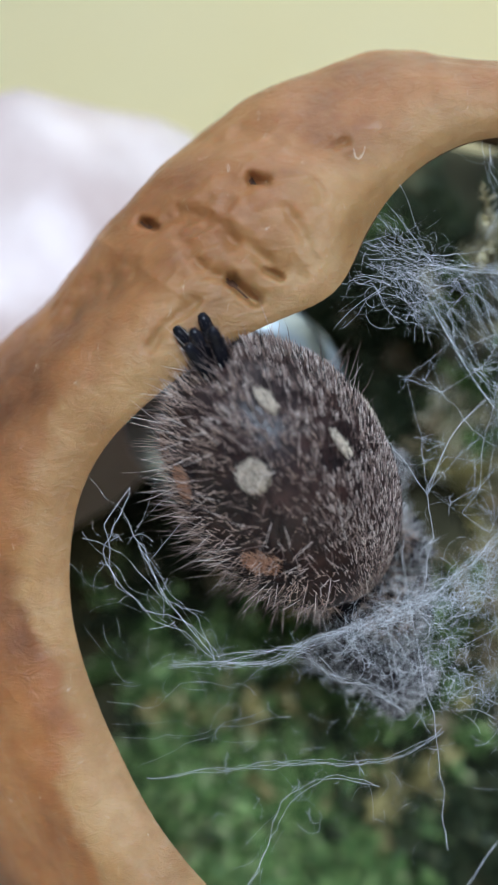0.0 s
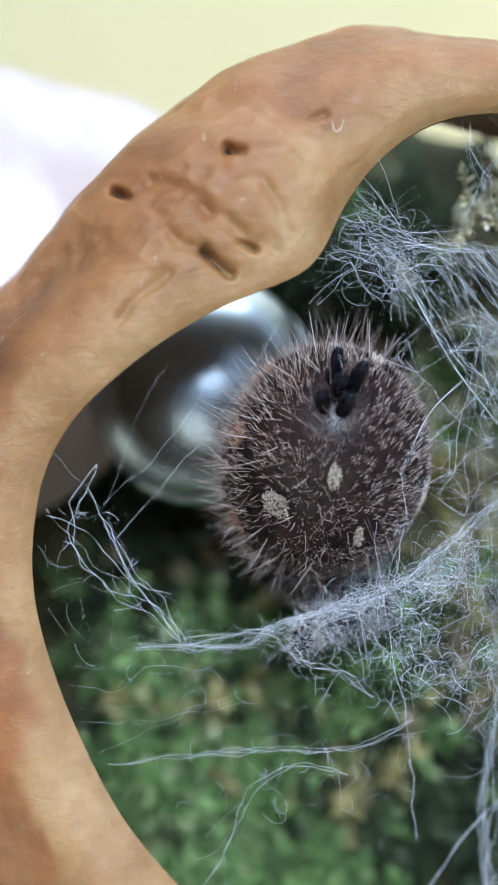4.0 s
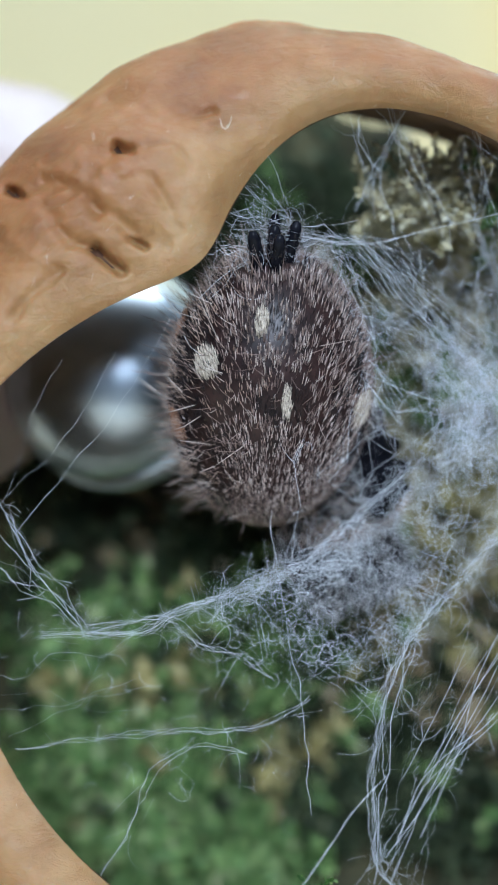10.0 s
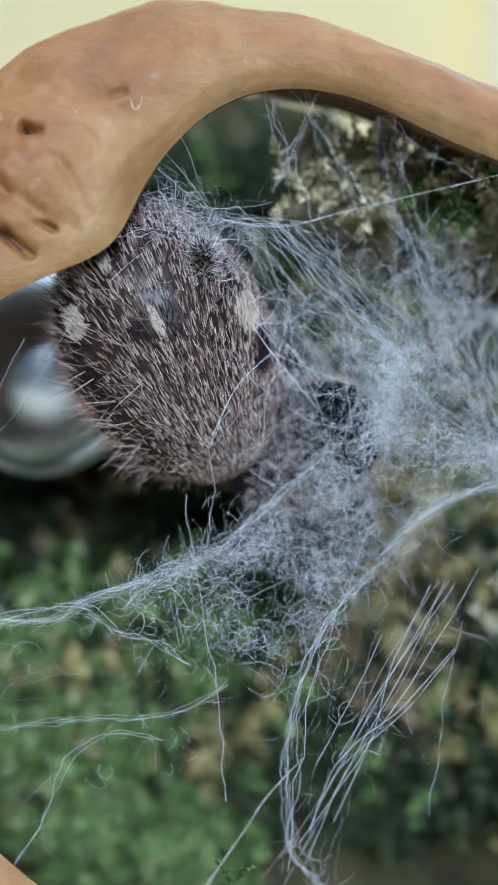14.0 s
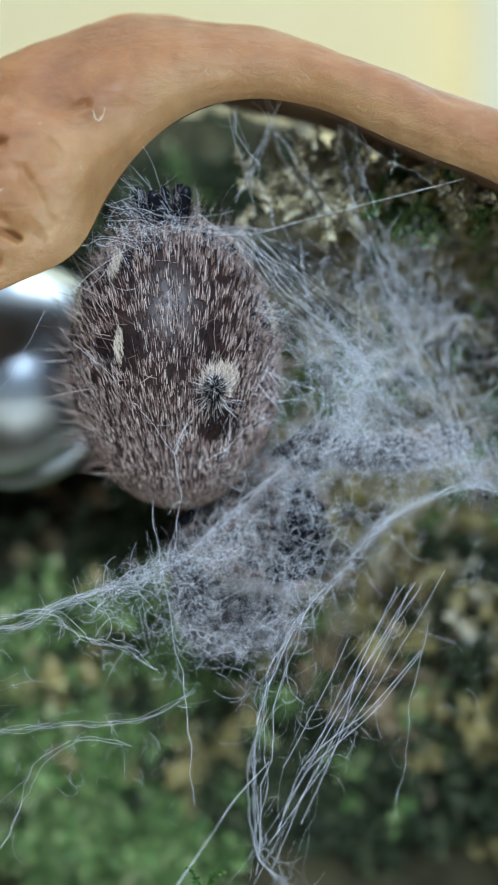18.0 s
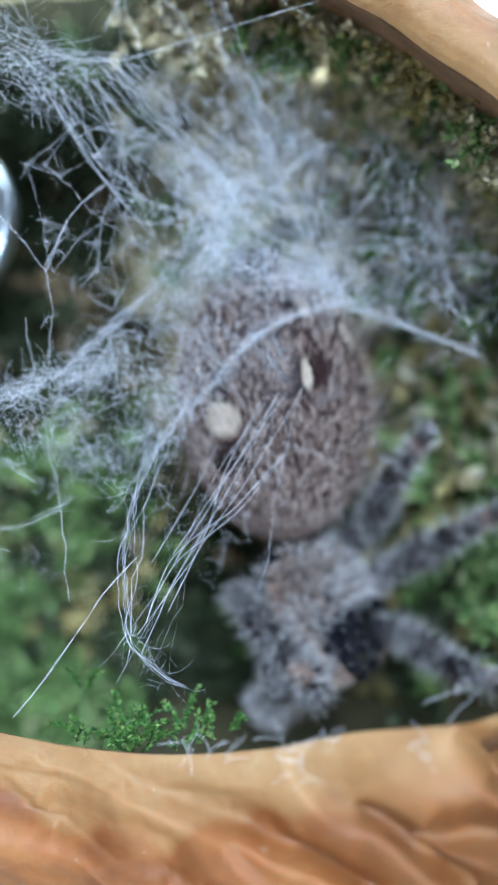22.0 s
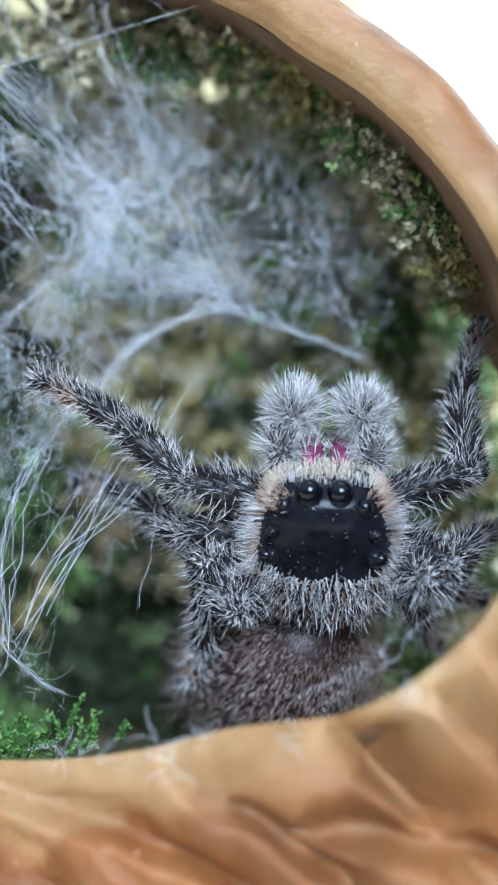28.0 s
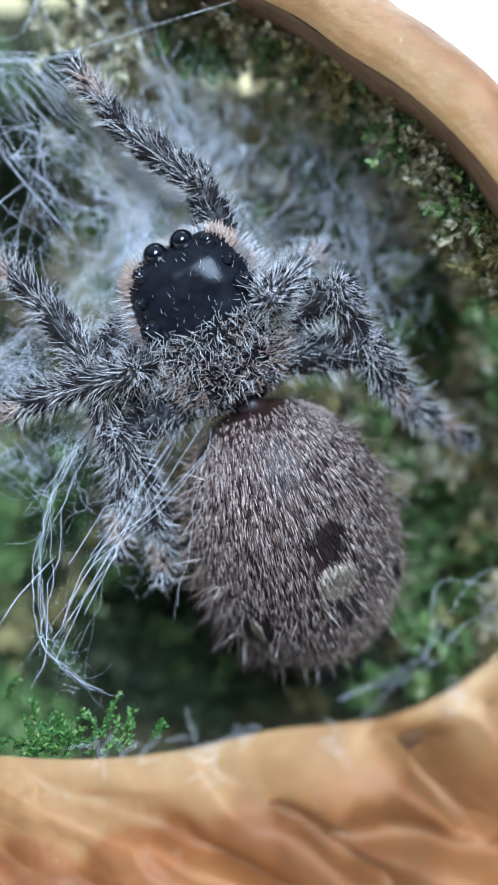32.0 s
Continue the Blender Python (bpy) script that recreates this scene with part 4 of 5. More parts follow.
    fan(geo, 24, (5.6, 0.2, 4.6), (9.4, 1.2, 3.6), (5.2, 0, -0.6), (9.6, 0, -1.4), 0.4, 0.35)
    fan(geo, 18, (9.6, 1.0, 4.4), (14.0, 0, 3.6), (9.4, 0, -1.2), (14.4, -0.4, -2.4), 0.5, 0.25)
    fan(geo, 18, (8.4, 0.4, 1.6), (9.8, 0, -1.2), (13.2, 0, 3.0), (15.0, -0.6, -1.4), 0.4, 0.25)
    fan(geo, 16, (9.0, 0, -1.2), (12.0, 0, -2.2), (12.0, 0.3, 1.6), (14.4, -0.5, -1.0), 0.3, 0.25)
    fan(geo, 14, (6.6, 0.5, 6.0), (8.8, 1.2, 4.0), (9.0, 0, -1.0), (10.4, 0, -1.6), 0.3, 0.25)
    fan(geo, 10, (9.4, 1.4, 3.6), (13.2, 0.4, 5.4), (8.6, 0.5, 1.6), (12.4, -0.2, 0.4), 0.4, 0.2)
    fan(geo, 5, (-7.6, -1, 0.6), (-7.8, -0.8, -4), (-5.2, -1, -2.6), (-4.0, -1.2, -4.6), 0.3, 0.2)
    fan(geo, 4, (-7.2, -0.8, -5.5), (-6.0, -0.8, -8.4), (-3.8, -1.2, -4.8), (-1.5, -1, -7.2), 0.3, 0.2)
    fan(geo, 3, (-1.0, -2, 3.8), (-5.5, -2, 1.8), (-6.6, -1, -0.4), (-5.8, -1, -2.2), 0.25)
    # threads hung from the underside of the arch
    for top, low in (((3.0, -0.4, 8.9), (4.0, 0.2, 5.7)), ((3.9, -0.3, 9.2), (5.6, 0.3, 6.0)), ((6.0, -0.6, 8.7), (6.6, 0.3, 6.4)), ((6.2, -0.6, 8.6), (7.4, 0.4, 4.8)), ((4.4, -0.3, 9.1), (3.2, 0.3, 6.8))):
        for i in range(4):
            fibre(geo, [Vector(top) + unit(rng) * 0.15, Vector(top).lerp(Vector(low), 0.5) + unit(rng) * 0.3, Vector(low) + unit(rng) * 0.3], 12, rng.choice((0.002, 0.003, 0.006)), 0.3)
    fibre(geo, [Vector((6.0, -0.8, 8.7)), Vector((8.0, -1.6, 7.4)), Vector((10.2, -2.8, 6.2))], 8, 0.006, 0.02)
    # lint caught on the lower lip
    for x, y, z in ((6.6, -6.6, -12.0), (7.4, -7.2, -11.9), (7.0, -7.6, -12.3), (9.4, -8.4, -11.6), (5.2, -6.0, -12.2), (11.6, -9.6, -10.9), (4.4, -5.6, -12.2)):
        for k in range(7):
            a = Vector((x, y, z)) + unit(rng) * 0.25
            curl(geo, a, (unit(rng) + Vector((0, -0.3, 0.5))).normalized(), 0.6, 0.3, 0.005)
    for i in range(2):
        fibre(geo, [Vector((9.8, -7.4, -11.2)) + unit(rng) * 0.2, Vector((11.6, -7.2, -10.2)) + unit(rng) * 0.15, Vector((12.6, -6.4, -9.0)) + unit(rng) * 0.3, Vector((14.0, -6, -8.8)) + unit(rng) * 0.4], 16, 0.005, 0.15)
    part("fine_thread", geo, SILK, web, "fine crinkled silk threads", kind="stuff")
    part("silk_knot", knots, SILK, web, "bright knots of gathered silk", kind="stuff")


make_web()


# ---------------------------------------------------------------- the spider
def fur(geo, rng, n, spot, length, r, lean, mat, keep=None, spread=0.35):
    """Setae on a surface: spot(rng) gives a place and its normal; lean bends them along the body."""
    for i in range(n):
        p, nrm = spot(rng)
        if keep and not keep(p, rng):
            continue
        d = (nrm * 0.75 + Vector(lean) + unit(rng) * spread).normalized()
        geo.hair(p, d, length * rng.uniform(0.6, 1.25), r, Vector(lean) * 0.6 + unit(rng) * 0.25, mat)


def ellipsoid_spot(c, rad):
    def spot(rng):
        d = unit(rng)
        p = Vector((c[0] + rad[0] * d.x, c[1] + rad[1] * d.y, c[2] + rad[2] * d.z))
        return p, Vector((d.x / rad[0], d.y / rad[1], d.z / rad[2])).normalized()
    return spot


AB_C, AB_R = Vector((0, -4.1, 0.1)), Vector((2.9, 4.1, 2.75))


def on_abdomen(along, side):
    """A place on the back: along 0 at the waist to 1 at the tip, side in degrees from the midline to the left."""
    y = AB_C.y + AB_R.y * math.cos(math.pi * along)
    k = math.sin(math.pi * along)
    s = math.radians(side)
    return Vector((AB_C.x + AB_R.x * k * math.sin(-s), y, AB_C.z + AB_R.z * k * math.cos(s)))


# along, side, radius across, radius along; those off the midline come in pairs
PALE_SPOTS = [(0.52, 0, 0.6, 0.48), (0.78, -72, 0.17, 0.36), (0.6, -54, 0.13, 0.44), (0.66, -106, 0.4, 0.4)]
ORANGE_SPOTS = [(0.47, -127, 0.55, 0.42), (0.66, -158, 0.3, 0.5)]
DARK_SPOTS = [(0.6, -52, 0.56), (0.6, -60, 0.5), (0.78, -65, 0.42), (0.77, -78, 0.34), (0.43, 0, 0.65), (0.61, 0, 0.5), (0.66, -114, 0.85), (0.57, -118, 0.8), (0.47, -127, 1.0), (0.66, -142, 0.9)]


def paired(rows):
    return list(rows) + [(r[0], -r[1], *r[2:]) for r in rows if r[1]]


def make_abdomen(spider):
    rng = random.Random(5)
    geo = Geo().ball(tuple(AB_C), tuple(AB_R * 0.985), 30, 44, wobble=0.01)
    spots = [(on_abdomen(a, s), r) for a, s, r in paired(DARK_SPOTS)]

    def bare(p):
        return any((p - c).length < r * (0.8 + 0.7 * noise.noise(p * 2.2)) for c, r in spots) or (p - Vector((0, -8.2, 0.1))).length < 0.65

    def back(p, g):
        """The pale fur of the back, in tufts, thinning out over the dark flanks and the front."""
        side = abs(math.degrees(math.atan2(p.x, p.z))) + 16 * noise.noise(p * 1.1) - 30 * ease(-p.y, 6.0, 7.6)
        tuft = noise.noise(p * 4.2) + 0.5 * noise.noise(p * 9)
        return not bare(p) and tuft > -0.34 + 0.3 * ease(-p.y, 4.0, 5.5) and g.random() < 1.03 - ease(side, 68, 96) and g.random() < ease(-p.y + 0.2 * noise.noise(p * 1.7), 0.02, 0.26)

    def flank(p, g):
        return abs(math.degrees(math.atan2(p.x, p.z))) > 66 + 14 * noise.noise(p * 1.3) or p.y < -4.6 and g.random() < 0.3

    surface = ellipsoid_spot(AB_C, AB_R)
    fur(geo, rng, 30000, surface, 0.24, 0.0125, (0, -1.4, 0), 1, back, 0.2)
    fur(geo, rng, 15000, surface, 0.24, 0.012, (0, -1.4, 0), 1, lambda p, g: -3.9 < p.y < -0.35 and p.z > 0 and abs(p.x) < 2.3 and noise.noise(p * 3.5) > -0.4 and g.random() < ease(p.y, -3.9, -2.6) and not bare(p), 0.18)
    fur(geo, rng, 5000, surface, 0.22, 0.012, (0, -0.9, 0), 2, lambda p, g: p.y < -1.2, 0.25)
    fur(geo, rng, 2600, surface, 0.28, 0.012, (0, -0.9, 0), 3, lambda p, g: p.y < -0.8 and flank(p, g) and not bare(p), 0.3)
    fur(geo, rng, 12000, surface, 0.22, 0.014, (0, -1.1, 0), 2, lambda p, g: any((p - c).length < r for c, r in spots), 0.2)
    fur(geo, rng, 520, surface, 0.85, 0.011, (0, -0.35, 0), 1, lambda p, g: p.y < -1.2 and flank(p, g), 0.4)
    fur(geo, rng, 900, surface, 1.2, 0.0115, (0, -0.25, -0.1), 1, lambda p, g: p.y < -1.5 and flank(p, g), 0.4)
    fur(geo, rng, 260, surface, 0.6, 0.010, (0, -0.8, 0), 1, lambda p, g: p.y < -2.5, 0.25)
    fur(geo, rng, 2200, surface, 0.5, 0.011, (0, -0.4, 0), 3, lambda p, g: p.z < -0.6, 0.4)
    ab = part("abdomen", geo, [SKIN, FUR_PALE, FUR_DARK, FUR_TAN], spider, "oval abdomen in pinkish-grey fur with pale spots")
    for rows, mat, label in ((PALE_SPOTS, FUR_CREAM, "cream hair spot"), (ORANGE_SPOTS, FUR_ORANGE, "dull orange hair patch")):
        for a, s, wide, tall in paired(rows):
            c = on_abdomen(a, s)
            g = Geo()
            q = c - AB_C
            nrm = Vector((q.x / AB_R.x ** 2, q.y / AB_R.y ** 2, q.z / AB_R.z ** 2)).normalized()
            back_way = (Vector((0, -1, 0)) - nrm * nrm.dot(Vector((0, -1, 0)))).normalized()
            across = back_way.cross(nrm)

            def near(rng, c=c, across=across, back_way=back_way, wide=wide, tall=tall):
                a, k = rng.uniform(0, 2 * math.pi), math.sqrt(rng.random()) * rng.uniform(0.8, 1.1)
                q = c + across * (wide * k * math.cos(a)) + back_way * (tall * k * math.sin(a)) - AB_C
                q = Vector((q.x / AB_R.x, q.y / AB_R.y, q.z / AB_R.z)).normalized()
                return AB_C + Vector((q.x * AB_R.x, q.y * AB_R.y, q.z * AB_R.z)), q
            fur(g, rng, int(130 + 1900 * wide * tall), near, 0.24, 0.014, (0, -1.4, 0), 0, None, 0.26)
            part("spot", g, mat, ab, label)
    for x, z, tilt in ((-0.3, 0.25, 0.3), (0.3, 0.25, 0.3), (-0.38, -0.15, -0.1), (0.38, -0.15, -0.1), (0, 0.02, 0.1)):
        g = Geo().tube([(x, -7.8, z), (x * 1.3, -8.5, z * 1.2 + tilt * 0.2), (x * 1.6, -9.0, z * 1.3 + tilt * 0.4), (x * 1.7, -9.15, z * 1.3 + tilt * 0.45), (x * 1.7, -9.18, z * 1.3 + tilt * 0.45)], [0.2, 0.19, 0.16, 0.1, 0.01], 10)
        tip = Vector((x * 1.4, -8.6, z * 1.25 + tilt * 0.25))
        fur(g, rng, 70, ellipsoid_spot(tip, (0.17, 0.4, 0.17)), 0.16, 0.012, (0, -0.9, 0), 1)
        part("spinneret", g, [SHINE, FUR_DARK], ab, "dark finger-like spinneret")
    return ab


HEAD = [(0.0, 0.45, 0.05, -0.45), (0.35, 1.05, 0.55, -0.75), (0.9, 1.5, 1.05, -0.95), (1.7, 1.75, 1.42, -1.0), (2.5, 1.8, 1.62, -1.0), (3.2, 1.7, 1.68, -0.9), (3.9, 1.55, 1.58, -0.75), (4.35, 1.38, 1.35, -0.5),
        (4.6, 1.1, 1.0, -0.25), (4.68, 0.6, 0.7, 0.0)]


def head_at(y, a):
    w, top, low = [float(np.interp(y, [h[0] for h in HEAD], [h[k] for h in HEAD])) for k in (1, 2, 3)]
    c, s = math.cos(a), math.sin(a)
    k = (abs(c) ** 2.6 + abs(s) ** 2.6) ** (-1 / 2.6)
    mid = (top + low) / 2
    dent = 0.1 * math.exp(-((y - 3.1) / 0.7) ** 2) * max(0.0, s) ** 2 * (1 - abs(c)) + 0.03 * noise.noise(Vector((c * 3, y * 1.6, s * 3)))
    return Vector((w * k * c, y, mid + (top - mid) * k * s - dent))


def head_spot(y0, y1, a0, a1):
    def spot(rng):
        y, a = rng.uniform(y0, y1), rng.uniform(a0, a1)
        p = head_at(y, a)
        nrm = (head_at(y, a + 0.05) - head_at(y, a - 0.05)).cross(head_at(min(y + 0.05, 4.68), a) - head_at(max(0, y - 0.05), a))
        nrm = nrm.normalized() if nrm.length > 1e-9 else Vector((0, 0, 1))
        if nrm.dot(Vector((p.x, p.y - 2.4, p.z))) < 0:
            nrm = -nrm
        return p, nrm
    return spot


def make_head(spider):
    rng = random.Random(6)
    geo = Geo()
    rows = [[tuple(head_at(y, 2 * math.pi * j / 48)) for j in range(48)] for y in [4.5 * i / 29 for i in range(30)] + [4.55, 4.6, 4.64, 4.68]]
    geo.grid(rows)
    geo.add([tuple(p) for p in rows[-1]], [tuple(range(48))])
    geo.add([tuple(p) for p in rows[0]], [tuple(range(47, -1, -1))])
    pi = math.pi
    for x, y, z, r in ((0.37, 4.36, 0.98, 0.38), (0.95, 4.18, 1.14, 0.27), (1.24, 3.6, 1.36, 0.17), (1.28, 2.92, 1.36, 0.27)):
        for side in (-1, 1):
            geo.ball((x * side, y, z), (r, r, r), 10, 14, wobble=0.2)
    fur(geo, rng, 1100, head_spot(0.2, 2.3, 0.1, pi - 0.1), 0.34, 0.014, (0, 0.3, 0.1), 1, lambda p, g: noise.noise(p * 3) > -0.2, 0.45)
    fur(geo, rng, 2600, head_spot(0.2, 2.2, 0.1, pi - 0.1), 0.36, 0.013, (0, 0.3, 0.1), 2, None, 0.45)
    fur(geo, rng, 700, head_spot(0.2, 2.4, 0.0, pi), 0.36, 0.013, (0, 0.3, 0.1), 3, None, 0.45)
    fur(geo, rng, 1400, head_spot(0.6, 4.5, -0.5, 0.95), 0.34, 0.013, (0.1, 0.2, 0), 1, lambda p, g: p.z < 0.95 + 0.3 * noise.noise(p * 1.5) + 0.35 * ease(abs(p.y - 3.2), 0.4, 1.4), 0.4)
    fur(geo, rng, 1400, head_spot(0.6, 4.5, pi - 0.95, pi + 0.5), 0.34, 0.013, (-0.1, 0.2, 0), 1, lambda p, g: p.z < 0.95 + 0.3 * noise.noise(p * 1.5) + 0.35 * ease(abs(p.y - 3.2), 0.4, 1.4), 0.4)
    fur(geo, rng, 900, head_spot(0.2, 4.2, -pi, 0), 0.5, 0.018, (0, 0.1, 0), 2, None, 0.4)
    fur(geo, rng, 300, head_spot(0.4, 2.6, 0.2, pi - 0.2), 0.7, 0.011, (0, 0.1, 0.2), 3, None, 0.5)
    fur(geo, rng, 60, head_spot(2.4, 4.3, 0.4, pi - 0.4), 0.2, 0.005, (0, 0.5, 0), 3, None, 0.4)
    # the face between and below the eyes
    fur(geo, rng, 560, head_spot(4.3, 4.68, -pi, 0.4), 0.26, 0.011, (0, 0.5, -0.25), 4, None, 0.3)
    fur(geo, rng, 350, head_spot(4.3, 4.68, pi - 0.4, pi + 0.1), 0.28, 0.011, (0, 0.5, -0.25), 4, None, 0.3)
    fur(geo, rng, 260, head_spot(4.55, 4.68, 0, pi), 0.2, 0.011, (0, 0.6, -0.1), 3, lambda p, g: p.z < 0.8, 0.3)
    fur(geo, rng, 260, lambda g: (Vector((g.uniform(-0.6, 0.6), 4.66, g.uniform(0.0, 0.6))), Vector((0, 1, 0))), 0.3, 0.013, (0, 0.4, -0.2), 4, None, 0.4)
    fur(geo, rng, 300, head_spot(1.5, 2.9, 0.3, pi - 0.3), 0.5, 0.011, (0, -0.6, 0.3), 3, lambda p, g: p.y < 2.2 + 0.9 * abs(p.x / 1.6) ** 2 + 0.25 * noise.noise(p * 2), 0.45)
    fur(geo, rng, 380, head_spot(1.6, 4.0, -0.3, 0.5), 0.6, 0.011, (0.3, 0.1, 0.2), 3, None, 0.4)
    fur(geo, rng, 380, head_spot(1.6, 4.0, pi - 0.5, pi + 0.3), 0.6, 0.011, (-0.3, 0.1, 0.2), 3, None, 0.4)
    head = part("carapace", geo, [SHINE, FUR_TAN, FUR_DARK, FUR_GREY, FUR_CREAM], spider, "black glossy carapace with tan and grey fur")
    for x, y, z, r, name in ((0.38, 4.56, 1.02, 0.33, "front_eye"), (0.98, 4.28, 1.2, 0.2, "side_eye"), (1.3, 3.62, 1.46, 0.1, "small_eye"), (1.42, 2.95, 1.46, 0.19, "rear_eye")):
        for side in (-1, 1):
            part(name, Geo().ball((x * side, y, z), (r, r, r), 14, 20), EYE, head, "glossy black bulging eye")
    palps = []
    for side in (-1, 1):
        g = Geo().ball((0.42 * side, 4.6, -0.85), (0.36, 0.38, 0.8), 16, 20, wobble=0.05)
        fur(g, rng, 160, ellipsoid_spot((0.42 * side, 4.6, -0.85), (0.36, 0.38, 0.8)), 0.35, 0.014, (0, 0.3, -0.4), 1)
        part("fang_base", g, [PINK, FUR_GREY], spider, "iridescent magenta chelicera")
        g = Geo().tube([(0, -0.2, 0), (0.2 * side, 0.7, -0.05), (0.1 * side, 1.4, -0.2), (-0.15 * side, 1.85, -0.5), (-0.32 * side, 2.0, -1.0)], [0.3, 0.32, 0.36, 0.34, 0.12], 12)
        for c, rad, n in (((0.15 * side, 0.8, -0.1), (0.3, 0.45, 0.32), 420), ((-0.14 * side, 1.75, -0.45), (0.42, 0.42, 0.5), 950)):
            fur(g, rng, n, ellipsoid_spot(c, rad), 0.72, 0.010, (0, 0.35, 0.1), 1, None, 0.5)
        palps.append((side, part("pedipalp", g, [LEG_SKIN, FUR_GREY], spider, "thick pale-furred pedipalp")))
    g = Geo().ball((0, -0.1, -0.15), (0.42, 0.5, 0.38), 12, 16)
    part("waist", g, SKIN, spider, "narrow dark waist")
    return palps


FEMUR, SHIN = 2.6, 4.5
HIPS = {"fore": 3.4, "second": 2.5, "third": 1.6, "rear": 0.75}
REST = {"fore": (3.4, 6.8, -0.6), "second": (5.2, 4.2, -1.2), "third": (5.0, 0.2, -1.4), "rear": (3.9, -2.6, -1.4)}


def segment(length, r0, r1, seed, feet):
    """A leg segment along +Y, thick in the middle, banded and furred."""
    rng = random.Random(seed)
    geo = Geo()
    ys = [length * i / 15 for i in range(16)]

    def rad(y):
        s = max(0.0, y / length)
        return (r0 + (r1 - r0) * s) * (0.72 + 0.42 * math.sin(math.pi * min(1.0, 0.12 + s * 0.92))) * (1 - 0.22 * math.exp(-((s - 0.42) / 0.03) ** 2) * feet - 0.2 * math.exp(-((s - 0.7) / 0.03) ** 2) * feet)
    bow = [-0.35 * feet * math.sin(math.pi * y / length) for y in ys]
    geo.tube([(0, ys[0] - 0.22, 0), (0, ys[0] - 0.12, 0)] + [(0, y, -b) for y, b in zip(ys, bow)] + [(0, length + 0.12, 0), (0, length + 0.16, 0)], [0.01, rad(0) * 0.8] + [rad(y) for y in ys] + [rad(length) * 0.6, 0.01], 14)

    def spot(g):
        y, a = g.uniform(-0.05, 1.0) * length, g.uniform(0, 2 * math.pi)
        nrm = Vector((math.cos(a), 0, math.sin(a)))
        return Vector((0, y, 0.35 * feet * math.sin(math.pi * y / length))) + nrm * rad(y), nrm
    n = int(430 * length)

    def banded(p, g):
        return math.sin(p.y * (4.4 if feet else 3.6) + seed + 2.2 * noise.noise(Vector((p.x * 1.5, p.y * 0.8, p.z * 1.5)) + Vector((seed, 0, 0)))) > -0.1
    fur(geo, rng, int(n * 0.5), spot, 0.26, 0.011, (0, 1.1, 0), 1, banded, 0.18)
    for y in (0.0, length):
        fur(geo, rng, 150, ellipsoid_spot((0, y, 0), (rad(y) * 1.05,) * 3), 0.24, 0.012, (0, 0.6, 0), 1, None, 0.3)
        fur(geo, rng, 150, ellipsoid_spot((0, y, 0), (rad(y) * 1.05,) * 3), 0.24, 0.012, (0, 0.6, 0), 2, None, 0.3)
    fur(geo, rng, int(n * 1.3), spot, 0.26, 0.013, (0, 0.7, 0), 2, None, 0.25)
    fur(geo, rng, int(105 * length), spot, 0.68, 0.009, (0, 0.35, 0), 1, None, 0.35)
    if feet:
        fur(geo, rng, 260, lambda g: (Vector((0, length * g.uniform(0.72, 0.9), 0.12)) + unit(g) * 0.16, unit(g)), 0.4, 0.02, (0, 0.7, 0), 3, None, 0.3)
        fur(geo, rng, 220, lambda g: (Vector((0, length * g.uniform(0.93, 1.0), 0)) + unit(g) * 0.12, unit(g)), 0.25, 0.02, (0, 0.7, -0.3), 2, None, 0.3)
    return geo


def make_spider():
    spider = tagged(new("jumping_spider"), "furry grey and black jumping spider in its silk retreat", "spider")
    palps = make_head(spider)
    abdomen = make_abdomen(spider)
    mats = [LEG_SKIN, FUR_GREY, FUR_DARK, FUR_TAN]
    femur_mesh = mesh_of("leg", segment(FEMUR, 0.4, 0.36, 11, 0), mats)
    shin_mesh = mesh_of("shin", segment(SHIN, 0.36, 0.15, 12, 1), mats)
    legs = {}
    for pair in HIPS:
        for side in ("left", "right"):
            leg = tagged(new("leg", femur_mesh), "black leg with grey bands and long pale setae")
            leg.parent = spider
            shin = new("shin", shin_mesh)
            shin.parent = leg
            legs[pair + "_" + side] = (leg, shin)
    return spider, abdomen, legs, palps


spider, abdomen, legs, palps = make_spider()


